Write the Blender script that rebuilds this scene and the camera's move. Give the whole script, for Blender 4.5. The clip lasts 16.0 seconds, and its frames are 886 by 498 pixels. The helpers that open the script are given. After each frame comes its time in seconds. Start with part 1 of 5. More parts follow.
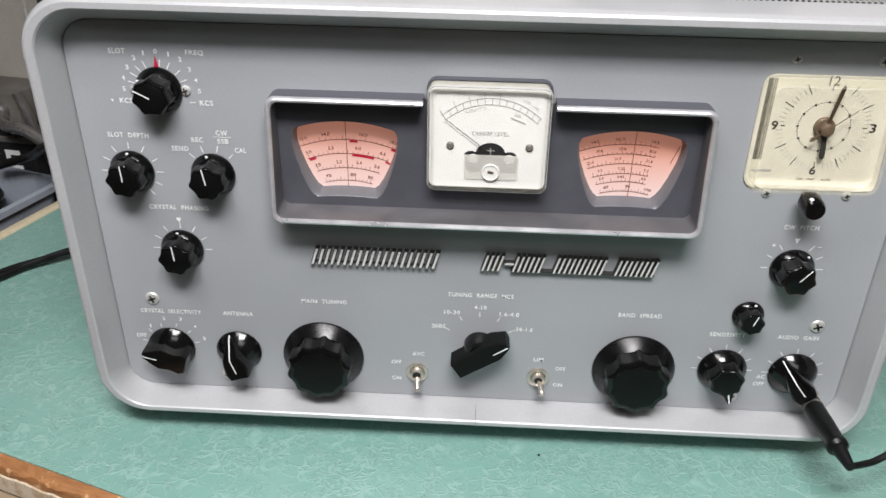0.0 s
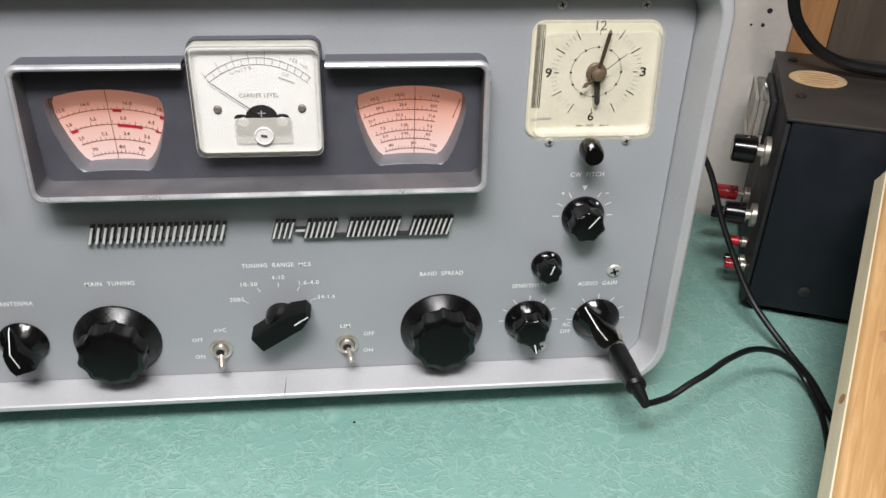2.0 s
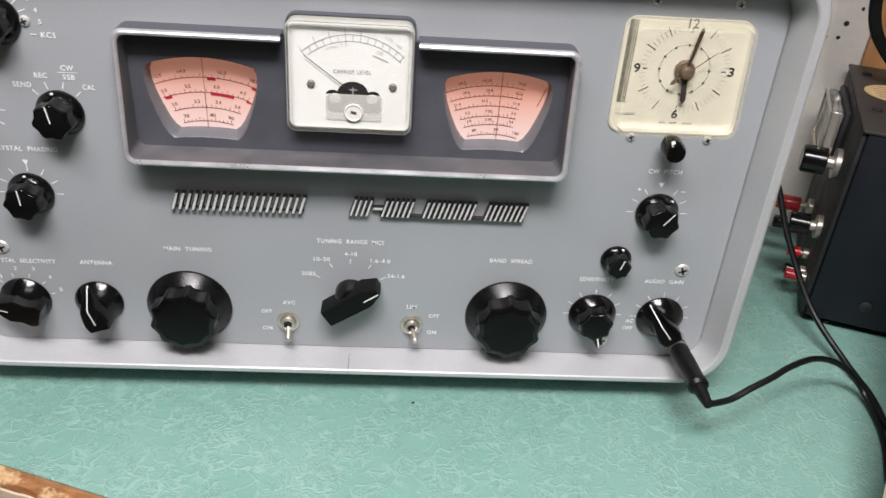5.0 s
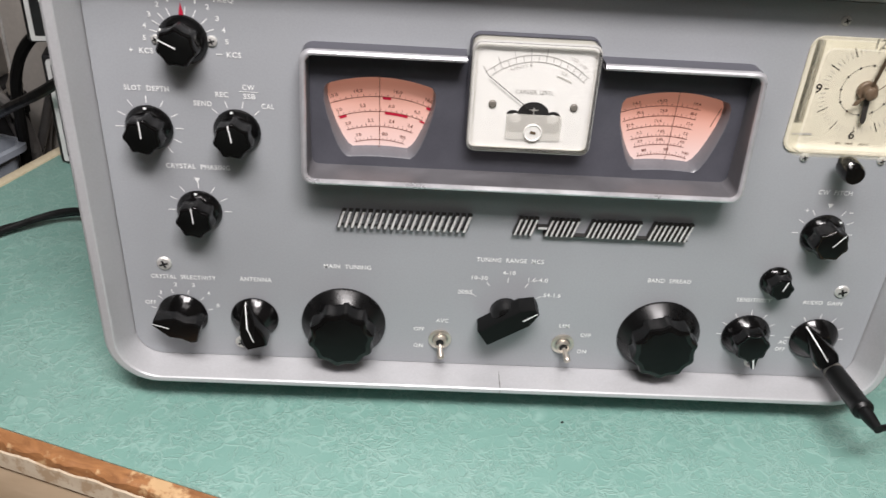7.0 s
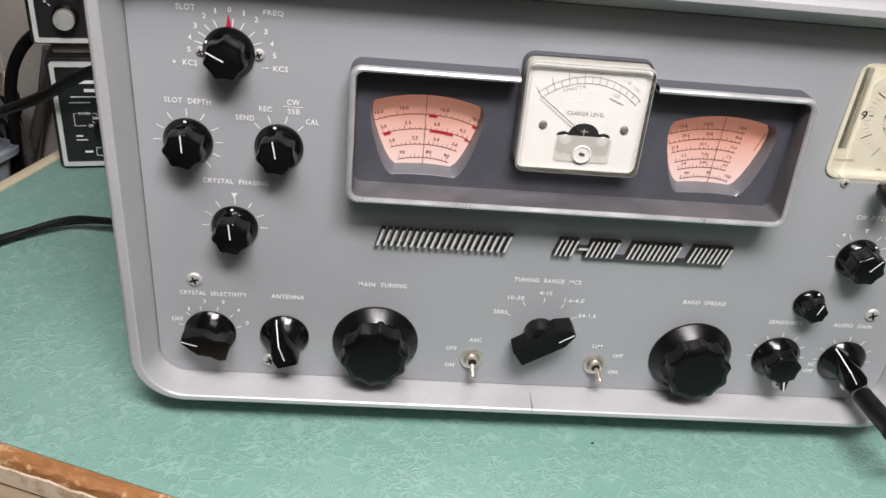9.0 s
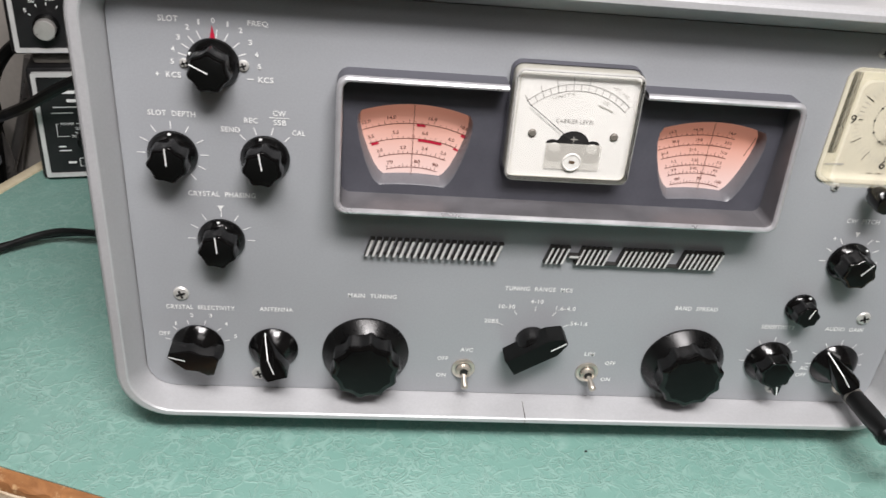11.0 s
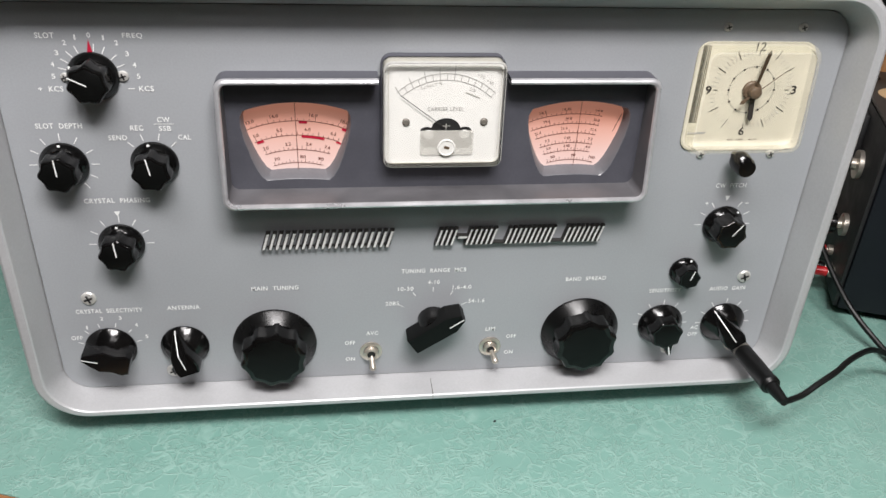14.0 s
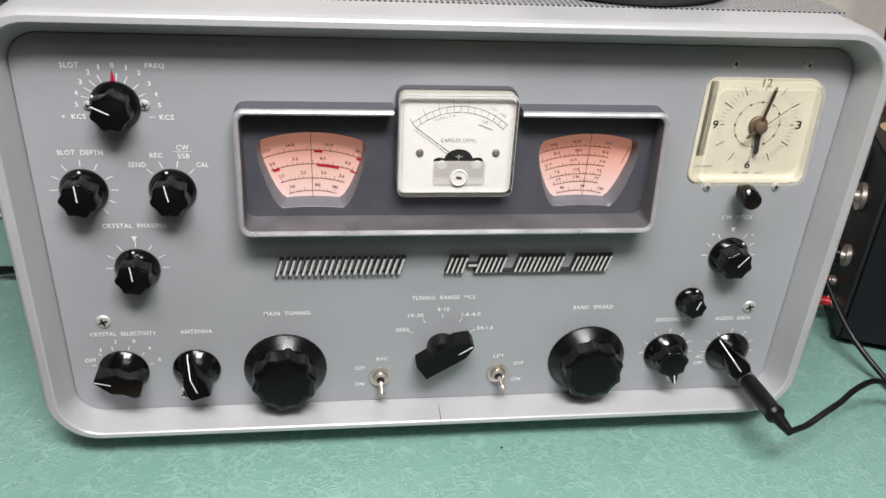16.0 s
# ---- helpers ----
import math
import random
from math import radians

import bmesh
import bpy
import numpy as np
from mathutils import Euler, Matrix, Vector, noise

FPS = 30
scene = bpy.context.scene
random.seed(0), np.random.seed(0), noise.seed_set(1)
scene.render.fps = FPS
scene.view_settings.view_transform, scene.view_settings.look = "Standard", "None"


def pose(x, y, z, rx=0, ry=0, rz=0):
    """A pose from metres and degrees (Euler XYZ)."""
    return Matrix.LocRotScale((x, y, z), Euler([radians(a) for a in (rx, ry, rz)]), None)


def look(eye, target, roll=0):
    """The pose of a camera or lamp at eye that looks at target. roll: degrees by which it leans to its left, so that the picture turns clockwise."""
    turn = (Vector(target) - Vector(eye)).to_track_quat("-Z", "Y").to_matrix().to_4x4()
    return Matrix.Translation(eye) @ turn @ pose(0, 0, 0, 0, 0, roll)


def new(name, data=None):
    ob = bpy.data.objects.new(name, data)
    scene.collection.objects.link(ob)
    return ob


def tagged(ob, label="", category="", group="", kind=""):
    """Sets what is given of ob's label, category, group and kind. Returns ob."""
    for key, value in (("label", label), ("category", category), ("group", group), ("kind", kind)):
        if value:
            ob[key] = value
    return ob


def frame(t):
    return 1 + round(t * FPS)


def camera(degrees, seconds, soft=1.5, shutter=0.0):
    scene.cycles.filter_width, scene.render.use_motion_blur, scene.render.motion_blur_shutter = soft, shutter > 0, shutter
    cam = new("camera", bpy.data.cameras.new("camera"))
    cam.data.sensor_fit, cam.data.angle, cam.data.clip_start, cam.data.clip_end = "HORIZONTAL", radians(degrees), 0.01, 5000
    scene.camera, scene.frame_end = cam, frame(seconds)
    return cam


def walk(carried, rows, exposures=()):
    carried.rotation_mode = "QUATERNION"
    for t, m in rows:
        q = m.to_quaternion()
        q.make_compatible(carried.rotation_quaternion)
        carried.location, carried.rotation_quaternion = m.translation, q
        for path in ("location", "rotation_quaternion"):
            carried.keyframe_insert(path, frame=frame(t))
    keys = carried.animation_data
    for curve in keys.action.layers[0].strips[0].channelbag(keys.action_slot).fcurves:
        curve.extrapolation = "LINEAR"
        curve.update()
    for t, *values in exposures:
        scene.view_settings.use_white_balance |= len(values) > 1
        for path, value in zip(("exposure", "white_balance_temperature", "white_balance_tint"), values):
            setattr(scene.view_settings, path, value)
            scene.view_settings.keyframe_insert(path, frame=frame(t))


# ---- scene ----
cam = camera(56.42, 16.0, 1.5, 0.5)
PATH = [
    (0, (-0.0055, -0.4266, 1.1299), (-0.0794, 1.3148, 0.1490), 1.09),
    (0.5, (-0.0034, -0.4270, 1.1309), (-0.0491, 1.3149, 0.1493), 1.38),
    (1, (0.0038, -0.4244, 1.1276), (-0.0233, 1.3229, 0.1550), 1.26),
    (1.5, (0.0390, -0.4154, 1.1240), (0.1607, 1.2996, 0.1022), 0.91),
    (2, (0.0533, -0.4172, 1.1219), (0.2371, 1.2796, 0.0793), 1.45),
    (2.5, (0.0499, -0.4224, 1.1188), (0.2186, 1.2723, 0.0702), 1.07),
    (3, (0.0418, -0.4216, 1.1173), (0.1932, 1.2703, 0.0615), 2.00),
    (3.2, (0.0378, -0.4356, 1.1110), (0.1863, 1.2821, 0.0974), 2.37),
    (5.3, (0.0181, -0.4228, 1.1181), (0.1309, 1.2762, 0.0690), 4.62),
    (5.5, (0.0114, -0.4217, 1.1193), (0.1118, 1.2767, 0.0679), 4.88),
    (6, (-0.0116, -0.4207, 1.1187), (0.0415, 1.2803, 0.0681), 4.69),
    (6.5, (-0.0349, -0.4184, 1.1149), (0.0339, 1.2897, 0.0769), 4.60),
    (7, (-0.0589, -0.4171, 1.1161), (0.0165, 1.2935, 0.0827), 3.79),
    (7.5, (-0.0808, -0.4155, 1.1146), (0.0165, 1.2956, 0.0838), 4.09),
    (8, (-0.0997, -0.4138, 1.1129), (0.0349, 1.2998, 0.0905), 5.34),
    (8.5, (-0.1026, -0.4101, 1.1157), (0.0346, 1.3035, 0.0936), 5.94),
    (8.7, (-0.1021, -0.4065, 1.1165), (0.0524, 1.3057, 0.0945), 6.21),
    (10.8, (-0.1062, -0.4016, 1.1223), (0.0737, 1.3108, 0.1048), 5.75),
    (11, (-0.1031, -0.3985, 1.1191), (0.0881, 1.3136, 0.1031), 5.71),
    (11.5, (-0.0940, -0.3984, 1.1211), (0.1289, 1.3082, 0.1024), 4.49),
    (12, (-0.0827, -0.4079, 1.1219), (0.1560, 1.2965, 0.1030), 3.68),
    (12.5, (-0.0718, -0.4187, 1.1282), (0.1821, 1.2801, 0.1036), 3.69),
    (13, (-0.0618, -0.4225, 1.1283), (0.1970, 1.2771, 0.1062), 3.15),
    (13.5, (-0.0583, -0.4242, 1.1288), (0.1992, 1.2767, 0.1087), 2.83),
    (14, (-0.0601, -0.4266, 1.1297), (0.1992, 1.2730, 0.1079), 2.86),
    (14.5, (-0.0637, -0.4311, 1.1322), (0.2002, 1.2696, 0.1135), 3.32),
    (15, (-0.0654, -0.4337, 1.1328), (0.1953, 1.2734, 0.1239), 3.79),
    (15.5, (-0.0675, -0.4331, 1.1364), (0.2010, 1.2849, 0.1483), 3.75),
    (16, (-0.0679, -0.4305, 1.1365), (0.1946, 1.2950, 0.1600), 3.51),
]
EXPO = [(0, -0.05, 6500, 10), (3.2, -0.05, 6550, 10), (5.3, -0.05, 6580, 12), (8.0, -0.05, 6680, 13), (8.7, -0.05, 6680, 13), (10.8, -0.05, 6640, 12), (12.5, -0.05, 6600, 10.5), (16, -0.05, 6600, 10.5)]
walk(cam, [(t, look(eye, target, roll)) for t, eye, target, roll in PATH], EXPO)
scene.view_settings.exposure = 0.0

# ---- light ----
TURNED = -18.96            # the bench and the room stand turned against the receiver
room_m = pose(0, 0, 0, 0, 0, TURNED)
TABLE = 0.752


def uv(u, v, z=0.0):
    """A place given along and across the bench."""
    return room_m @ Vector((u, v, z))


world = bpy.data.worlds.new("world")
scene.world = world
world.use_nodes = True
world.node_tree.nodes["Background"].inputs[0].default_value = (0.55, 0.6, 0.65, 1)
world.node_tree.nodes["Background"].inputs[1].default_value = 0.012


def tube_lamp(name, at, sx, sy, power, colour, turn=0.0):
    data = bpy.data.lights.new(name, "AREA")
    data.shape, data.size, data.size_y, data.energy, data.color = "RECTANGLE", sx, sy, power, colour
    ob = new(name, data)
    ob.matrix_world = pose(*at, 0, 0, turn)
    return ob


LAMPS = (((0.03, -0.63, 1.78), 0.46, 0.24, 20.5), ((-0.26, -0.44, 1.78), 0.34, 0.20, 4.5))
for at, sx, sy, power in LAMPS:
    tube_lamp("ceiling_lamp_light", at, sx, sy, power, (1.0, 0.978, 0.985), 0)
# unseen far lamp, added as fill for the panel and the left wall
tube_lamp("far_fill_light", (0.35, -1.75, 2.36), 1.2, 0.40, 8.0, (1.0, 0.978, 0.985), TURNED)


# ---- materials ----
def node_mat(name, base, rough=0.5, metal=0.0, spec=0.5):
    m = bpy.data.materials.new(name)
    m.use_nodes = True
    nt = m.node_tree
    p = nt.nodes["Principled BSDF"]
    p.inputs["Base Color"].default_value = (*base, 1)
    p.inputs["Roughness"].default_value = rough
    p.inputs["Metallic"].default_value = metal
    p.inputs["Specular IOR Level"].default_value = spec
    return m, nt, p


def nd(nt, kind, **sets):
    n = nt.nodes.new(kind)
    for k, v in sets.items():
        n.inputs[k.replace("_", " ")].default_value = v
    return n


def coords(nt, scale=(1, 1, 1)):
    tc = nt.nodes.new("ShaderNodeTexCoord")
    mp = nt.nodes.new("ShaderNodeMapping")
    mp.inputs["Scale"].default_value = scale
    nt.links.new(tc.outputs["Object"], mp.inputs["Vector"])
    return mp.outputs["Vector"]


def noise_node(nt, vec, scale, detail=4.0, rough=0.55, distortion=0.0):
    n = nd(nt, "ShaderNodeTexNoise", Scale=scale, Detail=detail, Roughness=rough, Distortion=distortion)
    nt.links.new(vec, n.inputs["Vector"])
    return n.outputs["Fac"]


def ramp(nt, fac, stops):
    r = nt.nodes.new("ShaderNodeValToRGB")
    el = r.color_ramp.elements
    while len(el) < len(stops):
        el.new(0.5)
    for e, (at, c) in zip(el, stops):
        e.position, e.color = at, (*c, 1)
    nt.links.new(fac, r.inputs["Fac"])
    return r.outputs["Color"]


def mix(nt, fac, a, b, kind="MIX"):
    m = nt.nodes.new("ShaderNodeMix")
    m.data_type, m.blend_type = "RGBA", kind
    for sock, val in ((m.inputs["Factor"], fac), (m.inputs[6], a), (m.inputs[7], b)):
        if isinstance(val, (int, float)):
            sock.default_value = val
        elif isinstance(val, tuple):
            sock.default_value = (*val, 1)
        else:
            nt.links.new(val, sock)
    return m.outputs[2]


def bump(nt, p, height, strength, dist):
    b = nd(nt, "ShaderNodeBump", Strength=strength, Distance=dist)
    nt.links.new(height, b.inputs["Height"])
    nt.links.new(b.outputs["Normal"], p.inputs["Normal"])


def worn(name, base, rough=0.5, metal=0.0, var=0.12, big=9.0, fine=260.0, grain=0.00008, spec=0.5, rvar=0.1):
    """Paint or plastic with broad stains, fine grain and an uneven gloss."""
    m, nt, p = node_mat(name, base, rough, metal, spec)
    v = coords(nt)
    broad = noise_node(nt, v, big, 5, 0.6)
    small = noise_node(nt, v, fine, 3, 0.6)
    dark = tuple(c * (1 - var) for c in base)
    lite = tuple(min(1, c * (1 + var * 0.7)) for c in base)
    c1 = ramp(nt, broad, [(0.3, dark), (0.7, lite)])
    c2 = ramp(nt, small, [(0.3, (0.92, 0.92, 0.92)), (0.7, (1, 1, 1))])
    nt.links.new(mix(nt, 1.0, c1, c2, "MULTIPLY"), p.inputs["Base Color"])
    rr = nd(nt, "ShaderNodeMapRange")
    rr.inputs[1].default_value, rr.inputs[2].default_value = 0.3, 0.7
    rr.inputs[3].default_value, rr.inputs[4].default_value = max(0.03, rough - rvar), min(1, rough + rvar)
    nt.links.new(broad, rr.inputs[0])
    nt.links.new(rr.outputs[0], p.inputs["Roughness"])
    if grain:
        bump(nt, p, small, 0.5, grain)
    return m


M_PANEL = worn("grey_panel_enamel", (0.345, 0.36, 0.378), 0.42, 0.0, 0.05, 7, 900, 0.00003)
M_CASE = worn("light_grey_case_enamel", (0.47, 0.475, 0.485), 0.36, 0.12, 0.07, 14, 700, 0.00003)
M_ESC = worn("slate_escutcheon_enamel", (0.078, 0.079, 0.095), 0.44, 0.0, 0.14, 30, 600, 0.00003)
# paler than M_ESC: dust plus a sheen painted into the base colour
M_ESCSIDE = worn("dusty_slate_sheen_enamel", (0.118, 0.115, 0.122), 0.40, 0.0, 0.25, 45, 300, 0.00003)
M_BEVEL = worn("frosted_grey_window_bevel", (0.135, 0.136, 0.148), 0.34, 0.0, 0.12, 60, 500, 0.00002)
M_RIM = worn("brushed_escutcheon_rim", (0.60, 0.60, 0.62), 0.34, 0.55, 0.14, 60, 500, 0.00003)
M_BAKE = worn("black_bakelite", (0.004, 0.0039, 0.0039), 0.155, 0.0, 0.3, 60, 900, 0.00001, 0.38, 0.05)
M_SKIRT = worn("black_bakelite_rubbed_skirt", (0.004, 0.0040, 0.0041), 0.29, 0.0, 0.3, 60, 700, 0.00001, 0.36, 0.08)
M_BAKEF = worn("black_bakelite_worn_face", (0.004, 0.0043, 0.0042), 0.36, 0.0, 0.25, 60, 900, 0.00002, 0.16, 0.06)
M_WHITE = node_mat("white_lettering_ink", (0.82, 0.83, 0.82), 0.5)[0]
M_BLACKINK = node_mat("black_printing_ink", (0.03, 0.027, 0.025), 0.6)[0]
M_GREYINK = node_mat("faded_grey_ink", (0.30, 0.29, 0.28), 0.6)[0]
M_BROWNINK = node_mat("brown_printing_ink", (0.16, 0.045, 0.03), 0.6)[0]
M_RED = node_mat("red_paint", (0.50, 0.012, 0.045), 0.4)[0]
M_REDPL = worn("red_plastic", (0.50, 0.015, 0.02), 0.3, 0, 0.2, 80)
M_CHROME = worn("nickel_plated_metal", (0.62, 0.57, 0.50), 0.36, 0.8, 0.15, 150, 900, 0.00002)
M_STEEL = worn("dull_screw_steel", (0.66, 0.65, 0.62), 0.4, 0.45, 0.2, 200, 900, 0.00002)
M_DARK = worn("dark_recess", (0.012, 0.012, 0.013), 0.6, 0, 0.2, 60)
M_RUBBER = worn("black_rubber", (0.006, 0.0062, 0.0062), 0.4, 0, 0.25, 80, 500, 0.00004, 0.25)
M_LETTER = worn("silvered_letter_face", (0.78, 0.78, 0.76), 0.33, 0.25, 0.12, 120)
M_LETTERSIDE = worn("dark_letter_side", (0.045, 0.043, 0.04), 0.45, 0.3, 0.2, 120)
M_CREAM = worn("aged_ivory_plastic", (0.66, 0.62, 0.49), 0.25, 0, 0.08, 40, 500, 0.00002)
M_FACE = worn("ivory_clock_face", (0.74, 0.70, 0.57), 0.5, 0, 0.06, 40, 500, 0.0)
M_METERFACE = worn("white_meter_face", (0.82, 0.82, 0.805), 0.5, 0, 0.03, 40, 500, 0.0)
M_METERRIM = worn("clear_yellowed_styrene", (0.46, 0.455, 0.43), 0.12, 0, 0.12, 60, 500, 0.0)
M_METERGREY = worn("frosted_meter_window", (0.50, 0.49, 0.46), 0.45, 0, 0.25, 160, 500, 0.0)
M_FADED = node_mat("faint_grey_ink", (0.50, 0.49, 0.47), 0.6)[0]
M_HAND = worn("brown_tarnished_hand", (0.10, 0.07, 0.045), 0.4, 0.5, 0.3, 300)
M_SLIT = worn("tarnished_brass_slit", (0.10, 0.09, 0.06), 0.3, 0.4, 0.6, 400)
M_HUB = worn("brown_clock_hub", (0.15, 0.105, 0.07), 0.45, 0.1, 0.2, 300)


def glass(name, tint=(1, 1, 1), gloss=0.05, rough=0.03):
    m = bpy.data.materials.new(name)
    m.use_nodes = True
    nt = m.node_tree
    nt.nodes.clear()
    out = nt.nodes.new("ShaderNodeOutputMaterial")
    tr = nt.nodes.new("ShaderNodeBsdfTransparent")
    tr.inputs[0].default_value = (*tint, 1)
    gl = nt.nodes.new("ShaderNodeBsdfGlossy")
    gl.inputs["Roughness"].default_value = rough
    fr = nt.nodes.new("ShaderNodeFresnel")
    fr.inputs[0].default_value = 1.45
    ms = nt.nodes.new("ShaderNodeMixShader")
    nt.links.new(fr.outputs[0], ms.inputs[0])
    nt.links.new(tr.outputs[0], ms.inputs[1])
    nt.links.new(gl.outputs[0], ms.inputs[2])
    nt.links.new(ms.outputs[0], out.inputs[0])
    return m


M_CLEARCASE = glass("clear_yellowed_case", (0.90, 0.885, 0.82), 0.05, 0.06)
M_GLASS = glass("clear_lens", (0.97, 0.96, 0.93))


def frosted(name, colour, through_part):
    """Milky plastic that lets part of what lies behind it show."""
    m = bpy.data.materials.new(name)
    m.use_nodes = True
    nt = m.node_tree
    p = nt.nodes["Principled BSDF"]
    p.inputs["Base Color"].default_value = (*colour, 1)
    p.inputs["Roughness"].default_value = 0.3
    out = nt.nodes["Material Output"]
    tr = nt.nodes.new("ShaderNodeBsdfTransparent")
    ms = nt.nodes.new("ShaderNodeMixShader")
    ms.inputs[0].default_value = through_part
    nt.links.new(p.outputs[0], ms.inputs[1])
    nt.links.new(tr.outputs[0], ms.inputs[2])
    nt.links.new(ms.outputs[0], out.inputs[0])
    return m


M_FROST = frosted("frosted_meter_cover", (0.70, 0.69, 0.65), 0.45)
M_HAZE = frosted("hazed_yellow_clock_case", (0.84, 0.79, 0.60), 0.84)
M_TUB = worn("milky_storage_tub_plastic", (0.36, 0.40, 0.46), 0.3, 0, 0.15, 20)


def lit_dial(name):
    """Dial paper lit through by the lamps behind it."""
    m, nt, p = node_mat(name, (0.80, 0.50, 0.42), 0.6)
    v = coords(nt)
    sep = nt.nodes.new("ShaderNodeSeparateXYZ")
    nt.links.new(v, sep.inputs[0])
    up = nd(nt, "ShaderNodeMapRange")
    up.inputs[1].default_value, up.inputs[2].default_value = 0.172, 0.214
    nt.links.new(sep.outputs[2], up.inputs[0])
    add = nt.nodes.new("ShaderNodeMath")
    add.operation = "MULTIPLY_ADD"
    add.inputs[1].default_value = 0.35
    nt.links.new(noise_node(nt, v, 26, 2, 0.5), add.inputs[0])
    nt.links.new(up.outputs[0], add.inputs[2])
    # the backlight is put into base colour and emission, paler low down
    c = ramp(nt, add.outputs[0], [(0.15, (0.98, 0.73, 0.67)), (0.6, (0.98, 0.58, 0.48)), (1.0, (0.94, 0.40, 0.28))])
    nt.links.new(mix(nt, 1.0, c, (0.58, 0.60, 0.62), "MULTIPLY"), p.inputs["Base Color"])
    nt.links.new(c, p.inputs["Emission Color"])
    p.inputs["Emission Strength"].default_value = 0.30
    return m


M_DIAL = lit_dial("backlit_salmon_dial")


def vinyl():
    """Green bench vinyl, embossed with short winding creases."""
    m, nt, p = node_mat("green_embossed_vinyl", (0.14, 0.42, 0.33), 0.33)
    v = coords(nt)
    big = noise_node(nt, v, 7, 5, 0.6)
    c = ramp(nt, big, [(0.3, (0.166, 0.322, 0.277)), (0.55, (0.194, 0.362, 0.312)), (0.75, (0.230, 0.392, 0.344))])

    def ridge(scale, width, dist):
        n = noise_node(nt, v, scale, 2.0, 0.5, dist)
        a = nt.nodes.new("ShaderNodeMath")
        a.operation = "SUBTRACT"
        a.inputs[1].default_value = 0.5
        nt.links.new(n, a.inputs[0])
        b = nt.nodes.new("ShaderNodeMath")
        b.operation = "ABSOLUTE"
        nt.links.new(a.outputs[0], b.inputs[0])
        r = nd(nt, "ShaderNodeMapRange")
        r.interpolation_type = "SMOOTHSTEP"
        r.inputs[1].default_value, r.inputs[2].default_value = 0.0, width
        r.inputs[3].default_value, r.inputs[4].default_value = 1.0, 0.0
        nt.links.new(b.outputs[0], r.inputs[0])
        return r.outputs[0]

    def times(a, b):
        k = nt.nodes.new("ShaderNodeMath")
        k.operation = "MULTIPLY"
        nt.links.new(a, k.inputs[0])
        nt.links.new(b, k.inputs[1])
        return k.outputs[0]

    def plus(a, b):
        k = nt.nodes.new("ShaderNodeMath")
        k.operation = "MAXIMUM"
        nt.links.new(a, k.inputs[0])
        nt.links.new(b, k.inputs[1])
        return k.outputs[0]

    def gate(scale, lo, hi):
        g = nd(nt, "ShaderNodeMapRange")
        g.inputs[1].default_value, g.inputs[2].default_value = lo, hi
        nt.links.new(noise_node(nt, v, scale, 2, 0.5), g.inputs[0])
        return g.outputs[0]

    warp = nt.nodes.new("ShaderNodeTexNoise")
    warp.inputs["Scale"].default_value, warp.inputs["Detail"].default_value = 90.0, 3.0
    nt.links.new(v, warp.inputs["Vector"])
    bend = nt.nodes.new("ShaderNodeVectorMath")
    bend.operation = "MULTIPLY_ADD"
    bend.inputs[1].default_value = (0.016, 0.016, 0.0)
    nt.links.new(warp.outputs["Color"], bend.inputs[0])
    nt.links.new(v, bend.inputs[2])

    def crackle(scale, width):
        """Thin raised lines between uneven cells."""
        vo = nd(nt, "ShaderNodeTexVoronoi", Scale=scale)
        vo.feature = "DISTANCE_TO_EDGE"
        nt.links.new(bend.outputs[0], vo.inputs["Vector"])
        r = nd(nt, "ShaderNodeMapRange")
        r.interpolation_type = "SMOOTHSTEP"
        r.inputs[1].default_value, r.inputs[2].default_value = 0.0, width
        r.inputs[3].default_value, r.inputs[4].default_value = 1.0, 0.0
        nt.links.new(vo.outputs["Distance"], r.inputs[0])
        return r.outputs[0]

    h = plus(times(crackle(95, 0.11), gate(45, 0.40, 0.55)), times(ridge(120, 0.055, 1.4), gate(75, 0.42, 0.58)))
    h = plus(h, times(crackle(190, 0.10), gate(38, 0.46, 0.60)))
    # ridge tops are coloured paler to stand in for light catching them
    ridge_shine = mix(nt, h, c, mix(nt, 0.15, c, (0.62, 0.80, 0.74)))
    nt.links.new(ridge_shine, p.inputs["Base Color"])
    rr = nd(nt, "ShaderNodeMapRange")
    rr.inputs[3].default_value, rr.inputs[4].default_value = 0.28, 0.46
    nt.links.new(noise_node(nt, v, 15, 4), rr.inputs[0])
    nt.links.new(rr.outputs[0], p.inputs["Roughness"])
    bump(nt, p, h, 0.85, 0.00036)
    return m


M_VINYL = vinyl()


def wood(name, a, b, along=(1, 1, 1), scale=30.0, rough=0.5, worn_c=None):
    m, nt, p = node_mat(name, a, rough)
    v = coords(nt, along)
    w = noise_node(nt, v, scale, 6, 0.65, 0.8)
    c = ramp(nt, w, [(0.3, a), (0.7, b)])
    if worn_c:
        g = noise_node(nt, coords(nt), 55, 5, 0.7)
        mask = ramp(nt, g, [(0.52, (0, 0, 0)), (0.6, (1, 1, 1))])
        c = mix(nt, mask, c, worn_c)
    nt.links.new(c, p.inputs["Base Color"])
    bump(nt, p, w, 0.4, 0.0004)
    return m


